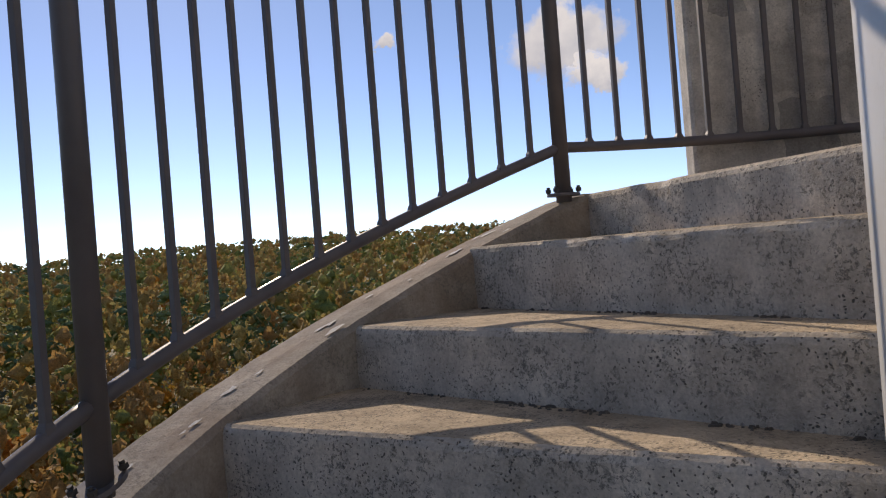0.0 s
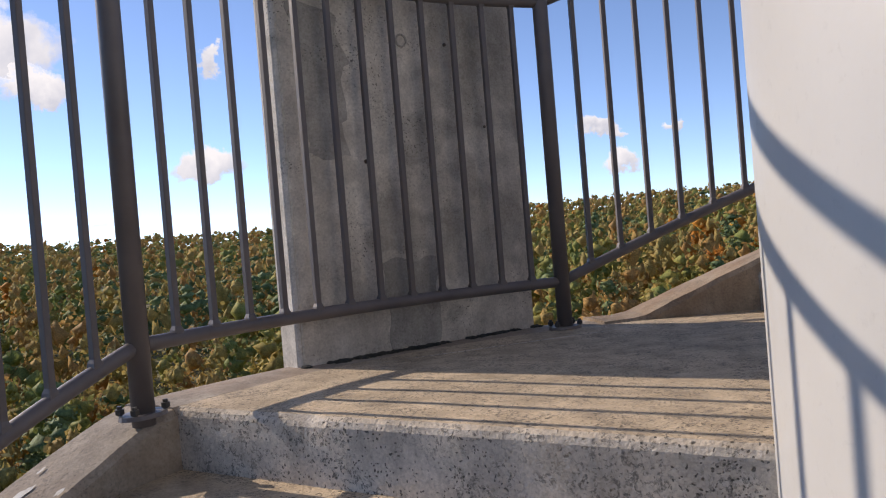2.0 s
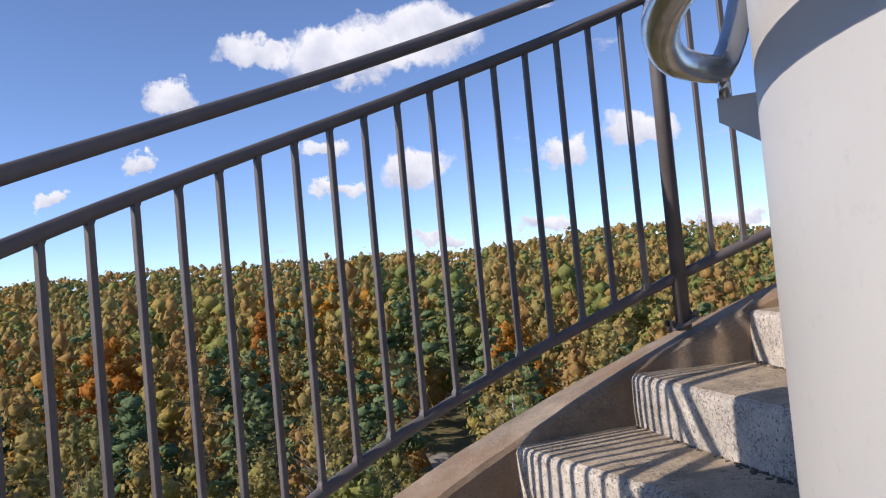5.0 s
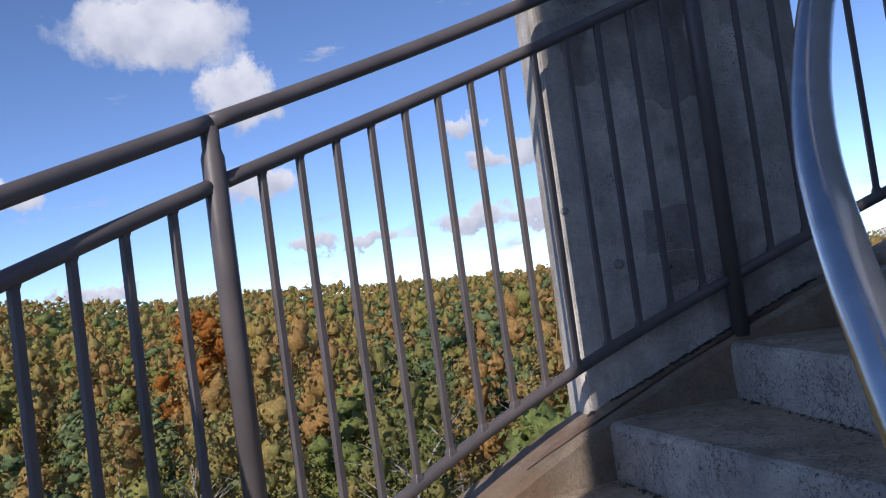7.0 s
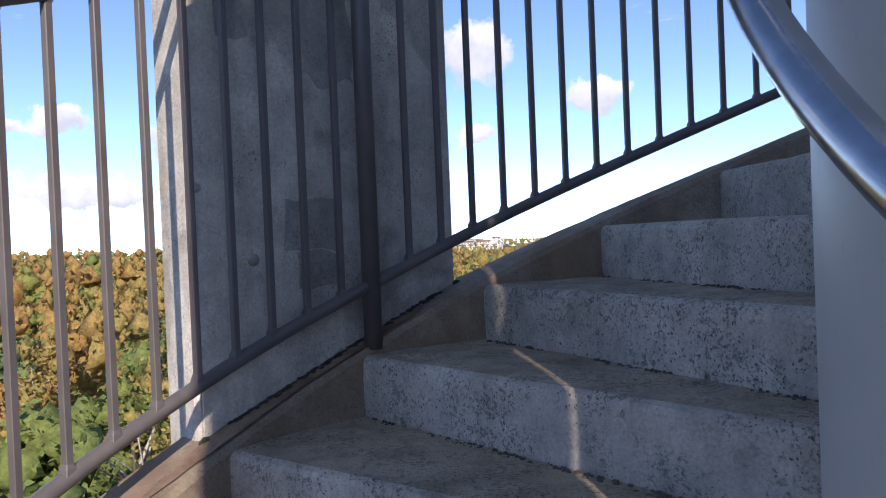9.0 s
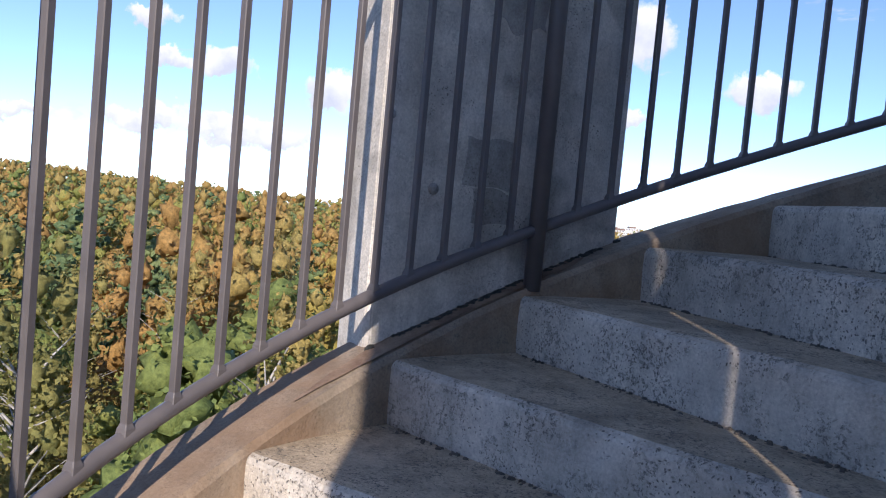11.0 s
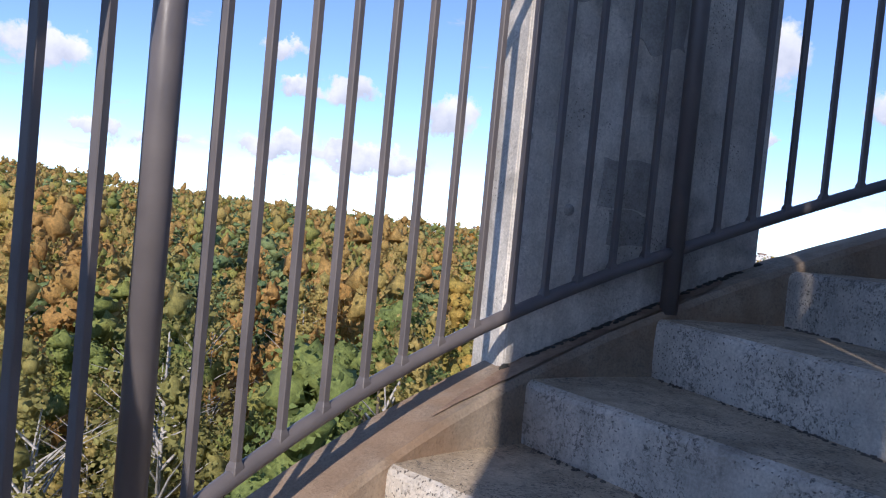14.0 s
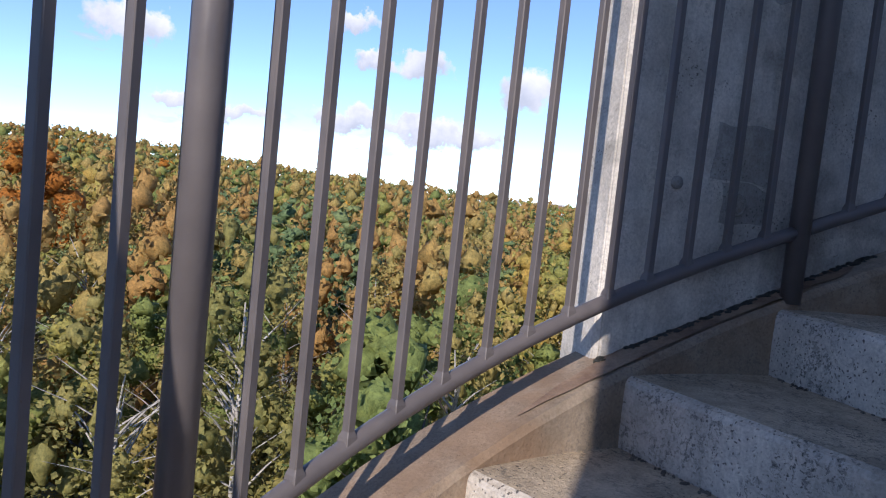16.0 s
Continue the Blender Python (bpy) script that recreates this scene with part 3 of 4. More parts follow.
def pier(az, d0, left, right, lap, depth, label, marks, stains=(), plugs=(), foot=None):
    """A broad thin blade of concrete outside the railing; above lap, out of view, it is narrowed and shifted to shape
    the sunlight.
    """
    top = tagged(new("concrete_pier"), label, "pier", "piers round the tower")
    n, t = Vector((math.cos(radians(az)), math.sin(radians(az)), 0)), Vector((-math.sin(radians(az)), math.cos(radians(az)), 0))

    def blade(name, a, b, z0, z1):
        ch, d1 = 0.014, d0 + depth
        plan = [(d0, b + ch), (d0, a - ch), (d0 + ch, a), (d1, a), (d1, b), (d0 + ch, b)]
        part(name, prism(name, [tuple((n * p + t * q).xy) for p, q in plan], z0, z1, M_PIER, 0.004), top)
    blade("lower_shaft", left, right, GROUND, lap)
    # unseen upper part, inset so that a slit of sun passes the column
    blade("upper_shaft", left - 0.194, right - 0.10, lap, 9.0)
    for q, z, r in marks:
        c = n * (d0 + 0.004) + t * q
        part("tie_hole", tube_mesh("tie_hole", [c + Vector((0, 0, z)), c - n * 0.008 + Vector((0, 0, z))], r, M_DAMP if r > .01 else M_BARK, 12), top, "dark plugged tie hole")
    seed = random.Random(int(az * 10))
    for q0, q1, z0, z1, rough in stains:
        # a damp patch with an uneven edge, a film on the face
        rim, steps = [], 14
        for i in range(4 * steps):
            e, f = divmod(i, steps)
            f /= steps
            q, z = ((q0 + (q1 - q0) * f, z0), (q1, z0 + (z1 - z0) * f), (q1 + (q0 - q1) * f, z1), (q0, z1 + (z0 - z1) * f))[e]
            rim.append((q + rough * noise.noise(Vector((q * 14, z * 14, az))), z + rough * noise.noise(Vector((z * 14, q * 14, az + 5)))))
        verts = [n * (d0 - off) + t * q + Vector((0, 0, z)) for off in (0.0022, -0.002) for q, z in rim]
        m = len(rim)
        part("damp_patch", mesh_from("damp_patch", verts, [tuple(range(m))] + [(i, (i + 1) % m, m + (i + 1) % m, m + i) for i in range(m)], M_DAMP), top, "dark damp patch")
    for q, z, r in plugs:
        ring = [n * (d0 - 0.003) + t * (q + r * math.cos(a) * seed.uniform(.94, 1.06)) + Vector((0, 0, z + r * math.sin(a))) for a in [2 * math.pi * i / 20 for i in range(21)]]
        part("plug_rim", tube_mesh("plug_rim", ring, 0.0035, M_DAMP, 6), top, "mortar rim of a filled hole")
    if foot:
        def along(u):
            c = n * (d0 - .004) + t * (left + (right - left) * u)
            return Vector((c.x, c.y, foot(math.degrees(math.atan2(c.y, c.x)))))
        crumbs(seed, along, 420, M_MOSS, "moss", top, "dark moss along the foot of the pier")
    return top


pier(97.8, 2.143, 0.337, -0.625, 2.3, 0.12, "tall grey concrete pier beside the landing, damp-stained", [(0.05, 0.62, 0.007), (-0.30, 1.02, .006), (-0.45, .74, .005)],
     [(.04, -.192, 1.17, 1.42, .012), (.013, -.192, .004, .297, .02), (.26, .10, .63, 1.09, .06), (.31, .2, 1.2, 1.6, .08)], [(-.085, 1.225, .03), (-.12, 1.02, .02)], lambda a: .002)
pier(-23.25, 2.138, 0.366, -0.565, 3.75, 0.17, "tall grey concrete pier in shade beside the steps", [(0.19, 1.69, 0.017), (.345, 1.88, .013), (.02, 1.66, .008)],
     [(.088, -.093, 1.708, 1.855, .012), (.05, -.09, 1.60, 1.70, .02), (.024, -.17, 2.19, 2.75, .05), (.30, .2, 2.3, 2.5, .06)], [(0, 1.65, .026)], kerb_top)
pier(215.0, 2.14, 0.40, -0.55, 1.0, 0.15, "tall grey concrete pier of the tower", [])

# ---- outer railing ----
railing = tagged(new("outer_railing"), "anthracite painted steel railing bolted to the kerb", "railing")
Z_BOTTOM, Z_MID, Z_HAND = 0.168, 1.156, 1.298


def helix(r, a0, a1, zoff, step=1.6):
    n = max(2, int(abs(a0 - a1) / step))
    return [cyl(r, a0 + (a1 - a0) * i / n, rail_base(a0 + (a1 - a0) * i / n) + zoff) for i in range(n + 1)]


def base_plate():
    bm = bmesh.new()
    bmesh.ops.create_cone(bm, cap_ends=True, segments=20, radius1=0.046, radius2=0.044, depth=0.01)
    for v in bm.verts:
        v.co.y *= 1.35
    me = bpy.data.meshes.new("base_plate")
    bm.to_mesh(me)
    bm.free()
    me.materials.append(M_STEEL)
    return me


def bolt_mesh():
    bm = bmesh.new()
    bmesh.ops.create_cone(bm, cap_ends=True, segments=6, radius1=0.011, radius2=0.011, depth=0.012, matrix=Matrix.Translation((0, 0, 0.011)))
    bmesh.ops.create_cone(bm, cap_ends=True, segments=8, radius1=0.006, radius2=0.006, depth=0.022, matrix=Matrix.Translation((0, 0, 0.013)))
    me = bpy.data.meshes.new("bolt")
    bm.to_mesh(me)
    bm.free()
    me.materials.append(M_BOLT)
    return me


PLATE, BOLT = base_plate(), bolt_mesh()
post_len = Z_HAND - 0.01
POST = tube_mesh("post", [Vector((0, 0, -0.02)), Vector((0, 0, Z_MID + 0.062)), Vector((0, 0, Z_MID + 0.08)), Vector((0, 0, post_len))], [0.027, 0.027, 0.0215, 0.0215], M_STEEL, 18)


def baluster_mesh():
    """A square bar with softened corners, spread by its weld where it meets the bottom rail."""
    verts, faces = [], []
    for z, h in ((Z_BOTTOM, .0155), (Z_BOTTOM + .021, .0125), (Z_BOTTOM + .031, .0088), (Z_MID - .024, .0088), (Z_MID - .014, .0115)):
        c = h - .0018
        verts += [Vector((x, y, z)) for x, y in ((h, -c), (h, c), (c, h), (-c, h), (-h, c), (-h, -c), (-c, -h), (c, -h))]
    for i in range(4):
        for k in range(8):
            a, b = i * 8 + k, i * 8 + (k + 1) % 8
            faces.append((a, b, b + 8, a + 8))
    return mesh_from("baluster", verts, faces, M_BAR)


BAR = baluster_mesh()
for az, z in POSTS:
    post = part("post", POST, railing, "", Matrix.Translation(cyl(R_RAIL, az, z)))
    slope = 0 if abs(az - 121.4) < 1 or abs(az - 80.6) < 1 else -20
    pm = pose(0, 0, 0.006, 0, 0, az) @ pose(0, 0, 0, slope, 0, 0)
    if az > 0:
        part("base_plate", PLATE, post, "", pm)
    for sx, sy in ((-1, -1), (1, -1), (-1, 1), (1, 1)) if az > 0 else ():
        part("bolt", BOLT, post, "", pm @ pose(sx * 0.026, sy * 0.044, 0.004))
for ((a, za), (b, zb)), n in zip(zip(POSTS, POSTS[1:]), GAPS):
    part("bottom_rail", tube_mesh("bottom_rail", helix(R_RAIL, a, b, Z_BOTTOM), 0.0185, M_STEEL, 12), railing)
    part("middle_rail", tube_mesh("middle_rail", helix(R_RAIL, a, b, Z_MID), 0.0185, M_STEEL, 12), railing)
    part("handrail", tube_mesh("handrail", helix(R_RAIL, a, b, Z_HAND), 0.021, M_STEEL, 14), railing)
    for i in range(1, n):
        az = a + (b - a) * i / n - {17.0: .35, -27.6: .6}.get(a, 0)
        c = cyl(R_RAIL, az, rail_base(az))
        part("baluster", BAR, railing, "", pose(c.x, c.y, c.z, 0, 0, az))

# ---- inner handrail on the column ----
INNER = [(300, -1.1), (128, 1.28), (112, 1.325), (75, 1.335), (57, 1.36), (53, 1.42), (48.7, 1.53), (44.5, 1.615), (38, 1.712), (33, 1.77), (28.4, 1.826), (21.5, 1.915), (-160, 4.60)]
R_HAND = 0.795


def inner_z(az):
    for (a, za), (b, zb) in zip(INNER, INNER[1:]):
        if a >= az >= b:
            return za + (zb - za) * (a - az) / (a - b)
    return INNER[-1][1]


inner = tagged(new("inner_handrail"), "polished stainless steel handrail curving round the white column", "handrail")
part("tube", tube_mesh("tube", [cyl(R_HAND, 300 - i * 2, inner_z(300 - i * 2)) for i in range(231)], 0.0215, M_CHROME, 20), inner, "polished stainless tube")


def bracket(az):
    z = inner_z(az) - 0.03
    n, t = cyl(1, az, 0), cyl(1, az - 90, 0)
    verts = []
    for s in (-0.004, 0.004):
        for r, dz in ((R_COL - 0.01, -0.02), (R_HAND + 0.012, -0.012), (R_HAND + 0.012, -0.05), (R_COL - 0.01, -0.13)):
            verts.append(n * r + t * s + Vector((0, 0, z + dz)))
    faces = [(0, 1, 2, 3), (4, 7, 6, 5), (0, 4, 5, 1), (1, 5, 6, 2), (2, 6, 7, 3), (3, 7, 4, 0)]
    br = part("bracket", mesh_from("bracket", verts, faces, M_WHITE), inner, "white painted steel bracket")
    part("pin", tube_mesh("pin", [n * R_HAND + Vector((0, 0, z - 0.015)), n * R_HAND + Vector((0, 0, z + 0.02))], 0.009, M_CHROME, 10), br)


for az in (57, -15, -105, 170, 255):
    bracket(az)

# ---- ground, woods and distance ----
SKYLINE = [(-180, 12), (-110, 0), (-86, -18), (-78, -22), (-64, -18), (-54, -10), (-50, -8), (-46, -6), (-41, -4.5), (-36, -1.5), (-32, 1.6), (-28, 5), (-24, 11), (-20, 15), (-17, 16.5), (-14, 15.7), (-11, 20.5), (-8, 27),
           (-4, 35.5), (-1, 35), (4, 29.5), (8, 27.5), (12, 25.5), (16, 31), (25, 32), (31, 35), (37, 32), (42, 28), (50, 29), (57, 27.5), (76, 23), (90, 24), (104, 26), (116, 24), (130, 18), (180, 12)]


def ridge(az):
    """Height of the wooded skyline above the landing, at 900 m."""
    for (a, za), (b, zb) in zip(SKYLINE, SKYLINE[1:]):
        if a <= az <= b:
            f = (az - a) / (b - a)
            return za + (zb - za) * f * f * (3 - 2 * f)
    return 8


def ground_z(x, y):
    d = math.hypot(x, y)
    az = math.degrees(math.atan2(y, x))
    f = min(1.0, max(0.0, (d - 25) / 875)) ** 0.8
    far = ridge(az) - 14
    base = GROUND + 2 - 6 * math.cos(radians(az - 100))
    z = base + (far - base) * f
    if d > 900:
        z = far - (d - 900) * 0.012
        # the hill with the old town
        g, u = max(0.0, 1 - abs(az + 72) / 16), min(1.0, max(0.0, (d - 1000) / 950))
        z += 26 * g * (2 - g) * u * u * (3 - 2 * u)
    return z + 2.0 * noise.noise(Vector((x * 0.008, y * 0.008, 2))) * min(1, d / 80)


verts, faces = [], []
rings = [0, 8, 16, 25, 40, 60, 90, 130, 180, 240, 320, 420, 540, 680, 820, 920, 1100, 1500, 2200, 3200, 4600]
na = 96
for d in rings:
    for k in range(na):
        a = 2 * math.pi * k / na
        x, y = d * math.cos(a), d * math.sin(a)
        verts.append((x, y, ground_z(x, y)))
for i in range(len(rings) - 1):
    for k in range(na):
        a, b = i * na + k, i * na + (k + 1) % na
        faces.append((a, b, b + na, a + na))
tagged(new("ground", mesh_from("ground", verts, faces, M_FLOOR, True)), "leaf-strewn forest floor spreading to the horizon", "ground", kind="structure")


def crown_lobes(rng, kind, count=14):
    """Boughs of one tree of about 16 m height, its foot at the origin: centre, radius and how tall each is."""
    k = (12 / count) ** .42
    rows = np.linspace(0, 1, count) if count > 1 else np.array([.5])
    lob = []
    for u in rows:
        u = min(1, max(0, u + rng.normal(0, .05)))
        if kind == "pine":
            h, wide, r, tall = 8.0 + 7.4 * u, 2.3 * (1.1 - .72 * u), (1.55 - .7 * u) * k, .6
        elif kind == "birch":
            h, wide, r, tall = 4.0 + 12.0 * u, 2.2 * (1.05 - .72 * u) * (.45 + min(.55, 2 * u)), (1.4 - .65 * u) * k, 1.3
        else:
            h, wide, r, tall = 4.6 + 9.2 * u, 2.9 * (1.02 - .8 * u * u), (1.75 - .55 * u) * k, .85
        a = rng.uniform(0, 6.28)
        w = wide * rng.uniform(.25, 1.1) ** .6 * (1 if count > 2 else .3)
        lob.append((w * math.cos(a), w * math.sin(a), h, r * rng.uniform(.75, 1.25), tall * rng.uniform(.85, 1.2)))
    return np.array(lob)


def crown_points(rng, lob, count):
    pick = rng.choice(len(lob), count, p=lob[:, 3] ** 2 / (lob[:, 3] ** 2).sum())
    v = rng.normal(size=(count, 3))
    v /= np.linalg.norm(v, axis=1)[:, None]
    rad = lob[pick, 3] * rng.uniform(0.7, 1.35, count)
    p = lob[pick, :3] + v * rad[:, None] * np.stack([np.ones(count), np.ones(count), lob[pick, 4]], 1)
    return p, v


def bough_lumps(rng, lob, na=7, nz=4, fill=.8):
    """The dense leafage of each bough: an uneven lump, as corners and four-sided faces."""
    verts, faces, base = [], [], 0
    th = np.linspace(0.25, math.pi - 0.3, nz)
    a, b = np.meshgrid(np.arange(nz - 1), np.arange(na), indexing="ij")
    f = np.stack([a * na + b, (a + 1) * na + b, (a + 1) * na + (b + 1) % na, a * na + (b + 1) % na], -1).reshape(-1, 4)
    for x, y, z, r, tall in lob:
        ph = np.linspace(0, 2 * math.pi, na, endpoint=False) + rng.uniform(0, 1)
        rr = r * fill * rng.uniform(.5, 1.4, (nz, na))
        verts.append(np.stack([x + rr * np.sin(th)[:, None] * np.cos(ph), y + rr * np.sin(th)[:, None] * np.sin(ph), z + rr * tall * np.cos(th)[:, None] * np.ones(na)], -1).reshape(-1, 3))
        faces.append(f + base)
        base += nz * na
    return np.concatenate(verts), np.concatenate(faces)


def leaf_quads(rng, p, v, size):
    """Bent leaf sprays: a four-cornered blade about each centre, facing roughly outwards."""
    n = len(p)
    nrm = v + rng.normal(0, .5, (n, 3)) + np.array([0, 0, .25])
    nrm /= np.linalg.norm(nrm, axis=1)[:, None]
    a = np.cross(nrm, rng.normal(size=(n, 3)))
    a /= np.linalg.norm(a, axis=1)[:, None]
    b = np.cross(nrm, a)
    s = size * rng.uniform(.55, 1.25, n)[:, None]
    k = rng.uniform(.45, .8, n)[:, None]
    q = np.stack([p - a * s, p - b * s * k + nrm * s * .18, p + a * s * rng.uniform(.7, 1.1, n)[:, None], p + b * s * k + nrm * s * .18], 1)
    return q.reshape(-1, 3)


def crown_mesh(name, leaves, lumps, mat):
    """One mesh of loose leaf blades and of uneven lumps: leaves four corners each, lumps (corners, faces)."""
    lv, lf = lumps
    n = len(leaves) // 4
    co = np.concatenate([leaves, lv]).astype(np.float32)
    idx = np.concatenate([np.arange(4 * n).reshape(-1, 4), lf + 4 * n]).astype(np.int32)
    me = bpy.data.meshes.new(name)
    me.vertices.add(len(co)), me.loops.add(idx.size), me.polygons.add(len(idx))
    me.vertices.foreach_set("co", co.ravel())
    me.loops.foreach_set("vertex_index", idx.ravel())
    me.polygons.foreach_set("loop_start", np.arange(0, idx.size, 4, dtype=np.int32))
    me.polygons.foreach_set("loop_total", np.full(len(idx), 4, dtype=np.int32))
    me.materials.append(mat)
    me.update(calc_edges=True)
    return me


def trunk_mesh(rng, kind, mat):
    """A tapered trunk with limbs."""
    verts, faces = [], []

    def limb(pts, radii, seg=6):
        base = len(verts)
        for p, r in zip(pts, radii):
            for k in range(seg):
                a = 2 * math.pi * k / seg
                verts.append((p[0] + r * math.cos(a), p[1] + r * math.sin(a), p[2]))
        for i in range(len(pts) - 1):
            for k in range(seg):
                a, b = base + i * seg + k, base + i * seg + (k + 1) % seg
                faces.append((a, b, b + seg, a + seg))
    top = 14.0 if kind != "oak" else 11.5
    lean = rng.normal(0, .25, 2)
    spine = [(lean[0] * t ** 2 * 2, lean[1] * t ** 2 * 2, -1 + (top + 1) * t) for t in np.linspace(0, 1, 7)]
    r0 = {"pine": .20, "birch": .14, "oak": .27}[kind]
    limb(spine, [r0 * (1 - .85 * t) for t in np.linspace(0, 1, 7)])
    for _ in range({"pine": 8, "birch": 30, "oak": 14}[kind]):
        t = rng.uniform(.35 if kind != "pine" else .6, .92)
        c = np.array(spine[0]) * (1 - t) + np.array(spine[-1]) * t
        a, ln = rng.uniform(0, 6.28), rng.uniform(1.2, 2.6) * (1.3 if kind == "oak" else .9)
        up = rng.uniform(.4, 1.1)
        pts = [c + np.array([math.cos(a) * ln * s, math.sin(a) * ln * s, ln * up * s ** .8]) for s in (0, .5, 1)]
        limb(pts, [.06, .035, .012], 4)
    return mesh_from("trunk", verts, faces, mat, True)


KINDS = {"birch": (M_BIRCH, M_WHITEBARK, .115, 2900), "oak": (M_OAK, M_BARK, .125, 3200), "pine": (M_PINE, M_BARK, .12, 2900), "maple": (M_MAPLE, M_BARK, .13, 3000)}
LABELS = {"birch": "slender birch tree with thinning yellow autumn leaves", "oak": "broad leafy tree turning from green to brown", "pine": "dark green pine tree with a clumped crown", "maple": "bright orange autumn maple tree"}
TEMPLATES = {}
rng = np.random.default_rng(7)
for kind, (leaf_mat, bark, size, count) in KINDS.items():
    form = "oak" if kind == "maple" else kind
    TEMPLATES[kind] = []
    for i in range(5 if kind != "maple" else 2):
        lob = crown_lobes(rng, form, 34)
        p, v = crown_points(rng, lob, count)
        mesh = crown_mesh(kind + "_crown", leaf_quads(rng, p, v, size), bough_lumps(rng, lob, 7, 4, .5 if kind == "birch" else .72), leaf_mat)
        TEMPLATES[kind].append((mesh, trunk_mesh(rng, form, bark)))


def species(x, y, r):
    """Stands of one kind beside one another."""
    n = noise.noise(Vector((x * .022, y * .022, 9)))
    m = noise.noise(Vector((x * .05, y * .05, 4)))
    if r < .018:
        return "maple"
    if n > .33 + .3 * m:
        return "pine" if r > .4 else ("birch" if r > .1 else "oak")
    if n < -.24 + .25 * m:
        return "oak" if r > .35 else "birch"
    return "birch" if r > .42 else ("oak" if r > .12 else "pine")


def plant(kind, x, y, s, turn, z=None):
    crown, trunk = random.choice(TEMPLATES[kind])
    t = tagged(new(kind + "_tree"), LABELS[kind], "tree", kind + " trees of the wood")
    t.matrix_basis = pose(x, y, ground_z(x, y) if z is None else z, 0, 0, turn) @ Matrix.Diagonal((s * 1.15, s * 1.15, s * random.uniform(.92, 1.08), 1))
    part("trunk", trunk, t)
    part("crown", crown, t)


def clear(x, y):
    """The sandy track and the tower's foot stay free of trees."""
    d, az = math.hypot(x, y), math.degrees(math.atan2(y, x))
    return d < 14 or (abs(az - 12.8) < 3.0 and 36 < d < 92)


rnd = random.Random(5)
spots = []
for i in range(9000):
    d = 20 + 27 * math.sqrt(rnd.random())
    az = rnd.uniform(-112, 138)
    x, y = d * math.cos(radians(az)), d * math.sin(radians(az))
    if clear(x, y) or any((x - a) ** 2 + (y - b) ** 2 < 19 for a, b in spots):
        continue
    spots.append((x, y))
    if len(spots) >= 115:
        break
ORANGE = [(7, 80, 1.0), (-14.3, 85, 1.55), (35, 95, 1.25), (24, 110, 1.1), (43, 120, 1.05)]
for az, d, s in ORANGE:
    plant("maple", d * math.cos(radians(az)), d * math.sin(radians(az)), s, az * 7)
spots.sort(key=lambda q: q[0] ** 2 + q[1] ** 2)
for x, y in spots:
    if any((x - d * math.cos(radians(az))) ** 2 + (y - d * math.sin(radians(az))) ** 2 < 22 for az, d, s in ORANGE):
        continue
    plant(species(x, y, rnd.random()), x, y, rnd.uniform(.85, 1.15), rnd.uniform(0, 360))

# the rest of the wood, too many to count
rng = np.random.default_rng(21)
far = {k: [] for k in KINDS}


def scatter(count, d0, d1, a0, a1, leaves, size, boughs, na, nz, power=.5, gap=0, swell=1.0):
    stock = {}
    for k in far:
        form = "oak" if k == "maple" else k
        stock[k] = []
        for _ in range(8):
            lob = crown_lobes(rng, form, boughs)
            stock[k].append((*bough_lumps(rng, lob, na, nz, .66), *crown_points(rng, lob, leaves)))
    cells = {}
    for _ in range(count):
        d = d0 + (d1 - d0) * rnd.random() ** power
        az = rnd.uniform(a0, a1)
        x, y = d * math.cos(radians(az)), d * math.sin(radians(az))
        if clear(x, y):
            continue
        if gap:
            c = (int(x // gap), int(y // gap))
            if any((x - u) ** 2 + (y - v) ** 2 < gap * gap for i in (-1, 0, 1) for j in (-1, 0, 1) for u, v in cells.get((c[0] + i, c[1] + j), ())):
                continue
            cells.setdefault(c, []).append((x, y))
        k = species(x, y, rnd.random())
        lv, lf, p, v = stock[k][rnd.randrange(8)]
        s = rnd.uniform(.82, 1.16) + .25 * noise.noise(Vector((x * .02, y * .02, 6)))
        a = rnd.uniform(0, 6.28)
        R = np.array([[math.cos(a), -math.sin(a), 0], [math.sin(a), math.cos(a), 0], [0, 0, 1]]).T
        R = R @ np.diag((swell, swell, 1))
        at = np.array([x, y, ground_z(x, y)])
        far[k].append((leaf_quads(rng, p @ R * s, v @ R, size) + at, lv @ R * s + at, lf, rnd.random()))


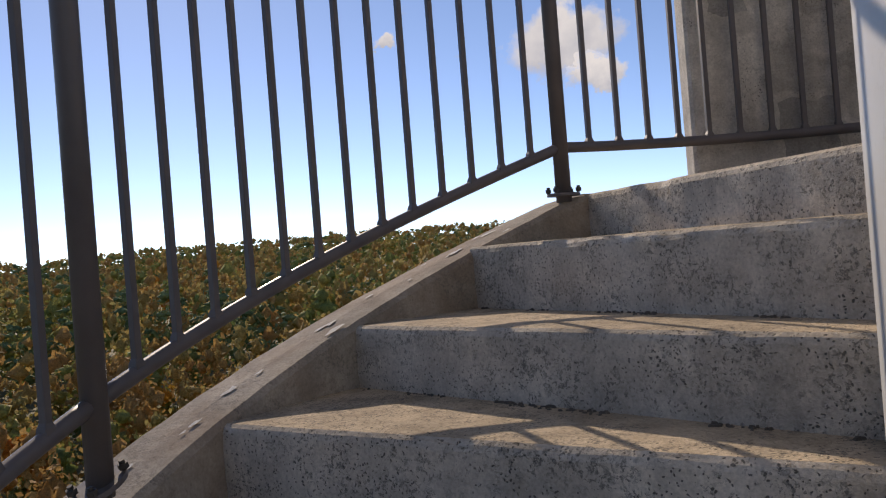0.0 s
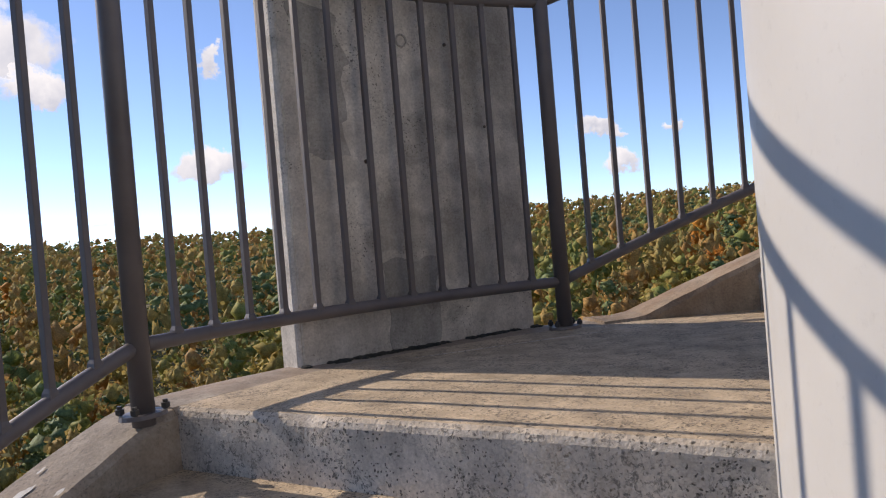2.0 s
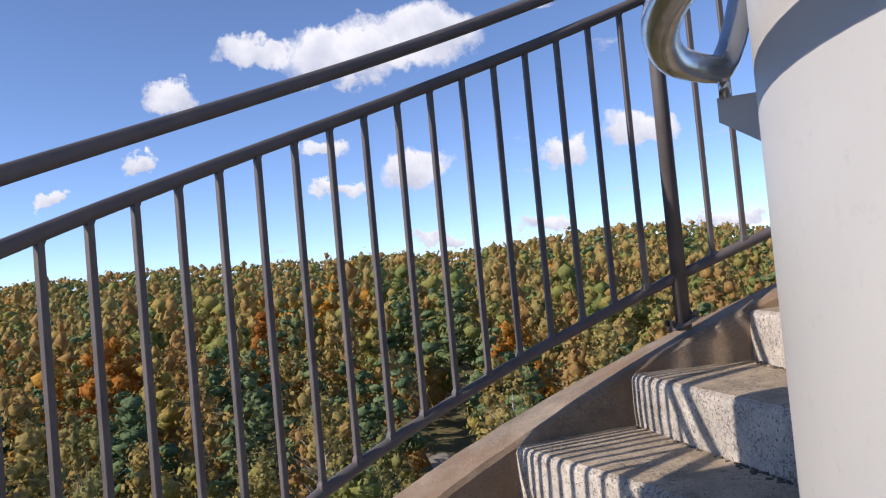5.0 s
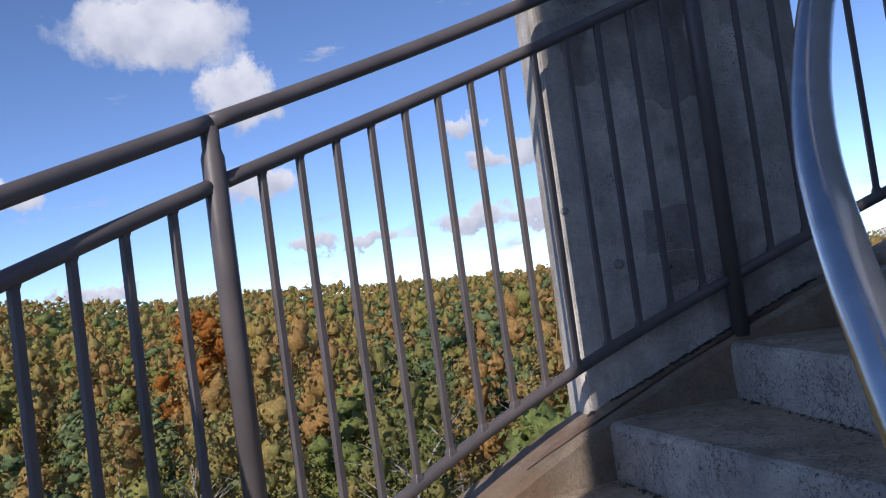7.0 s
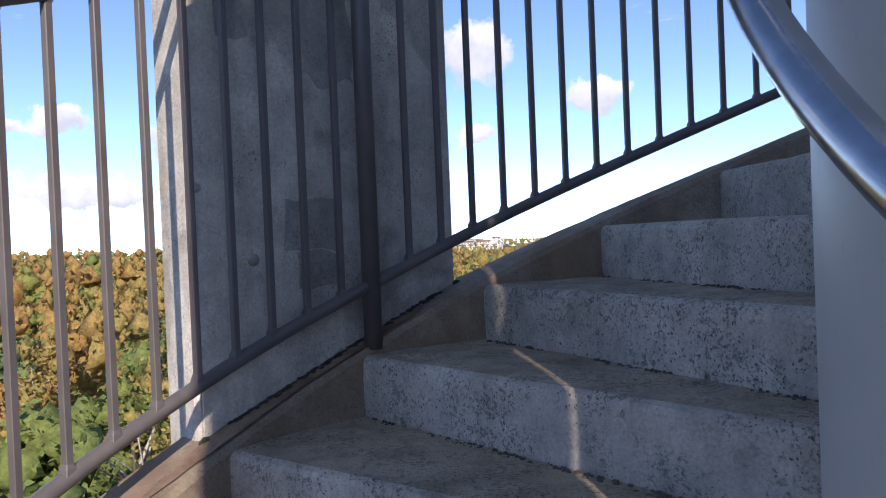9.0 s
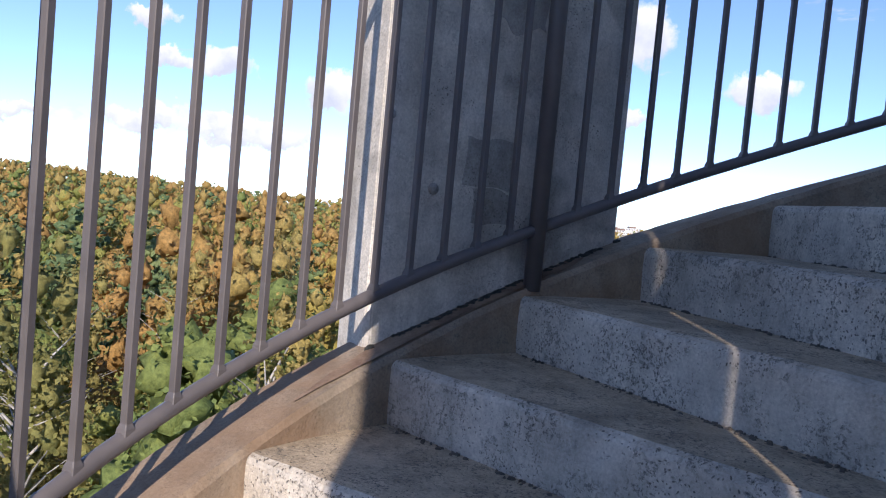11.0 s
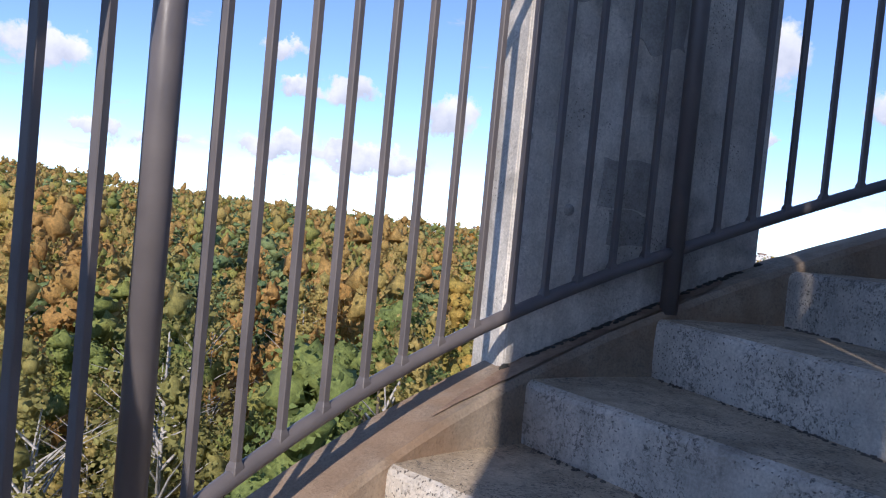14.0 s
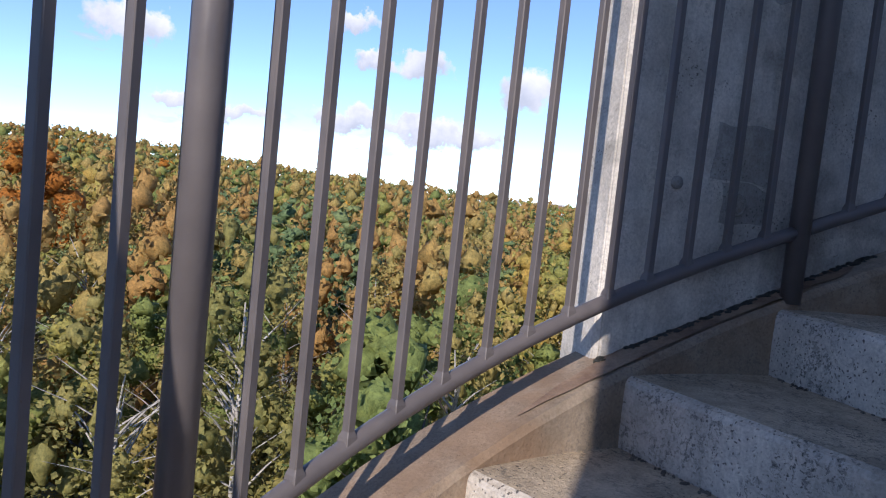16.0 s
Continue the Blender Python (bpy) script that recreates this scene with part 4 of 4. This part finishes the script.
scatter(4200, 43, 100, -105, 138, 360, .30, 13, 5, 4, .6, 4.8, 1.2)
scatter(9000, 96, 210, -105, 138, 84, .52, 7, 5, 3, .6, 5.2, 1.25)
scatter(5600, 200, 520, -105, 138, 22, .85, 4, 5, 3, .6, 5.2, 1.45)
scatter(7600, 480, 960, -110, 140, 8, 1.3, 2, 5, 3, .7, 0, 1.7)
scatter(1500, 1150, 2150, -88, -58, 2, 1.2, 1, 6, 3, .8)
scatter(600, 20, 200, 138, 255, 10, .5, 4, 5, 3, .6)
scatter(800, 200, 900, 138, 255, 4, .9, 1, 5, 3, .6)
for k, trees in far.items():
    leaf_co = np.concatenate([t[0] for t in trees])
    start = np.concatenate([[0], np.cumsum([len(t[1]) for t in trees])])
    lumps = np.concatenate([t[1] for t in trees]), np.concatenate([t[2] + b for t, b in zip(trees, start)])
    wood = crown_mesh("far_" + k + "_wood", leaf_co, lumps, KINDS[k][0])
    tint = np.concatenate([np.repeat([t[3] for t in trees], [len(t[0]) for t in trees]), np.repeat([t[3] for t in trees], [len(t[1]) for t in trees])])
    wood.attributes.new("tint", 'FLOAT', 'POINT').data.foreach_set("value", tint.astype(np.float32))
    tagged(new("far_" + k + "_wood", wood), "distant wood of " + k + " trees in autumn colours", "woodland", kind="stuff")

# sandy track below the tower
verts, faces = [], []
for i in range(14):
    d = 58 + i * 2.4
    for side in (-1, 1):
        az = 13.2 + 1.0 * math.sin(i * .5) + side * (1.15 + .25 * math.sin(i * 1.3)) * 75 / d
        x, y = d * math.cos(radians(az)), d * math.sin(radians(az))
        verts.append((x, y, ground_z(x, y) + 0.25))
for i in range(13):
    faces.append((2 * i, 2 * i + 1, 2 * i + 3, 2 * i + 2))
tagged(new("road", mesh_from("road", verts, faces, M_SAND)), "pale sandy forest track between the trees", "track", kind="structure")


# ---- far town ----
def town_house(x, y, z, w, dp, h, turn, roof):
    b = tagged(new("town_building"), "pale distant town building with rows of windows", "building", "far town")
    b.matrix_basis = pose(x, y, z, 0, 0, turn)
    part("wall", prism("wall", [(-w / 2, -dp / 2), (w / 2, -dp / 2), (w / 2, dp / 2), (-w / 2, dp / 2)], -30, h, M_WALLS), b)
    o = 0.6
    part("roof", prism("roof", [(-w / 2 - o, -dp / 2 - o), (w / 2 + o, -dp / 2 - o), (w / 2 + o, dp / 2 + o), (-w / 2 - o, dp / 2 + o)], h, h + roof, M_ROOF if roof > 2 else M_WALLS), b)
    verts, faces = [], []
    for side in (-1, 1):
        for i in range(max(2, int(w / 5))):
            for j in range(max(1, int(h / 4))):
                cx, cz = -w / 2 + (i + .5) * w / max(2, int(w / 5)), 2 + j * 4
                k = len(verts)
                yy = side * (dp / 2 + .05)
                verts += [(cx - 1.1, yy, cz), (cx + 1.1, yy, cz), (cx + 1.1, yy, cz + 1.8), (cx - 1.1, yy, cz + 1.8)]
                faces.append((k, k + 1, k + 2, k + 3))
    tagged(part("window_rows", mesh_from("window_rows", verts, faces, M_GLASS), b), kind="stuff")


trnd = random.Random(3)
for i in range(125):
    hill = i < 90
    az = (trnd.uniform(-71.5, -62) if i < 60 else trnd.uniform(-84, -62)) if hill else trnd.uniform(-53, -45.5)
    d = (trnd.uniform(1450, 1950) if i < 60 else trnd.uniform(1840, 1990)) if hill else trnd.uniform(1500, 2300)
    x, y = d * math.cos(radians(az)), d * math.sin(radians(az))
    z = ground_z(x, y) + 2 if hill else trnd.uniform(-29, -19)
    town_house(x, y, z, trnd.uniform(12, 30), trnd.uniform(10, 16), trnd.uniform(6, 13), az + 90 + trnd.uniform(-25, 25), trnd.choice((1, 1, 3.5)))

# flecks of white paint on the lower kerb
frnd = random.Random(8)
for i in range(16):
    az, r = 126 + 42 * frnd.random(), R_IN + 0.02 + 0.13 * frnd.random()
    n = frnd.randrange(9, 13)
    w = frnd.uniform(.008, .028)
    verts = []
    for j in range(n):
        a = 2 * math.pi * j / n
        rr, aa = r + w * .45 * math.cos(a) * frnd.uniform(.5, 1.4), az + math.degrees(w * math.sin(a) * frnd.uniform(.5, 1.5) / r)
        verts.append(cyl(rr, aa, kerb_top(aa) + 0.0045))
    part("paint_fleck", mesh_from("paint_fleck", verts, [tuple(range(n))], M_SPLASH), staircase)
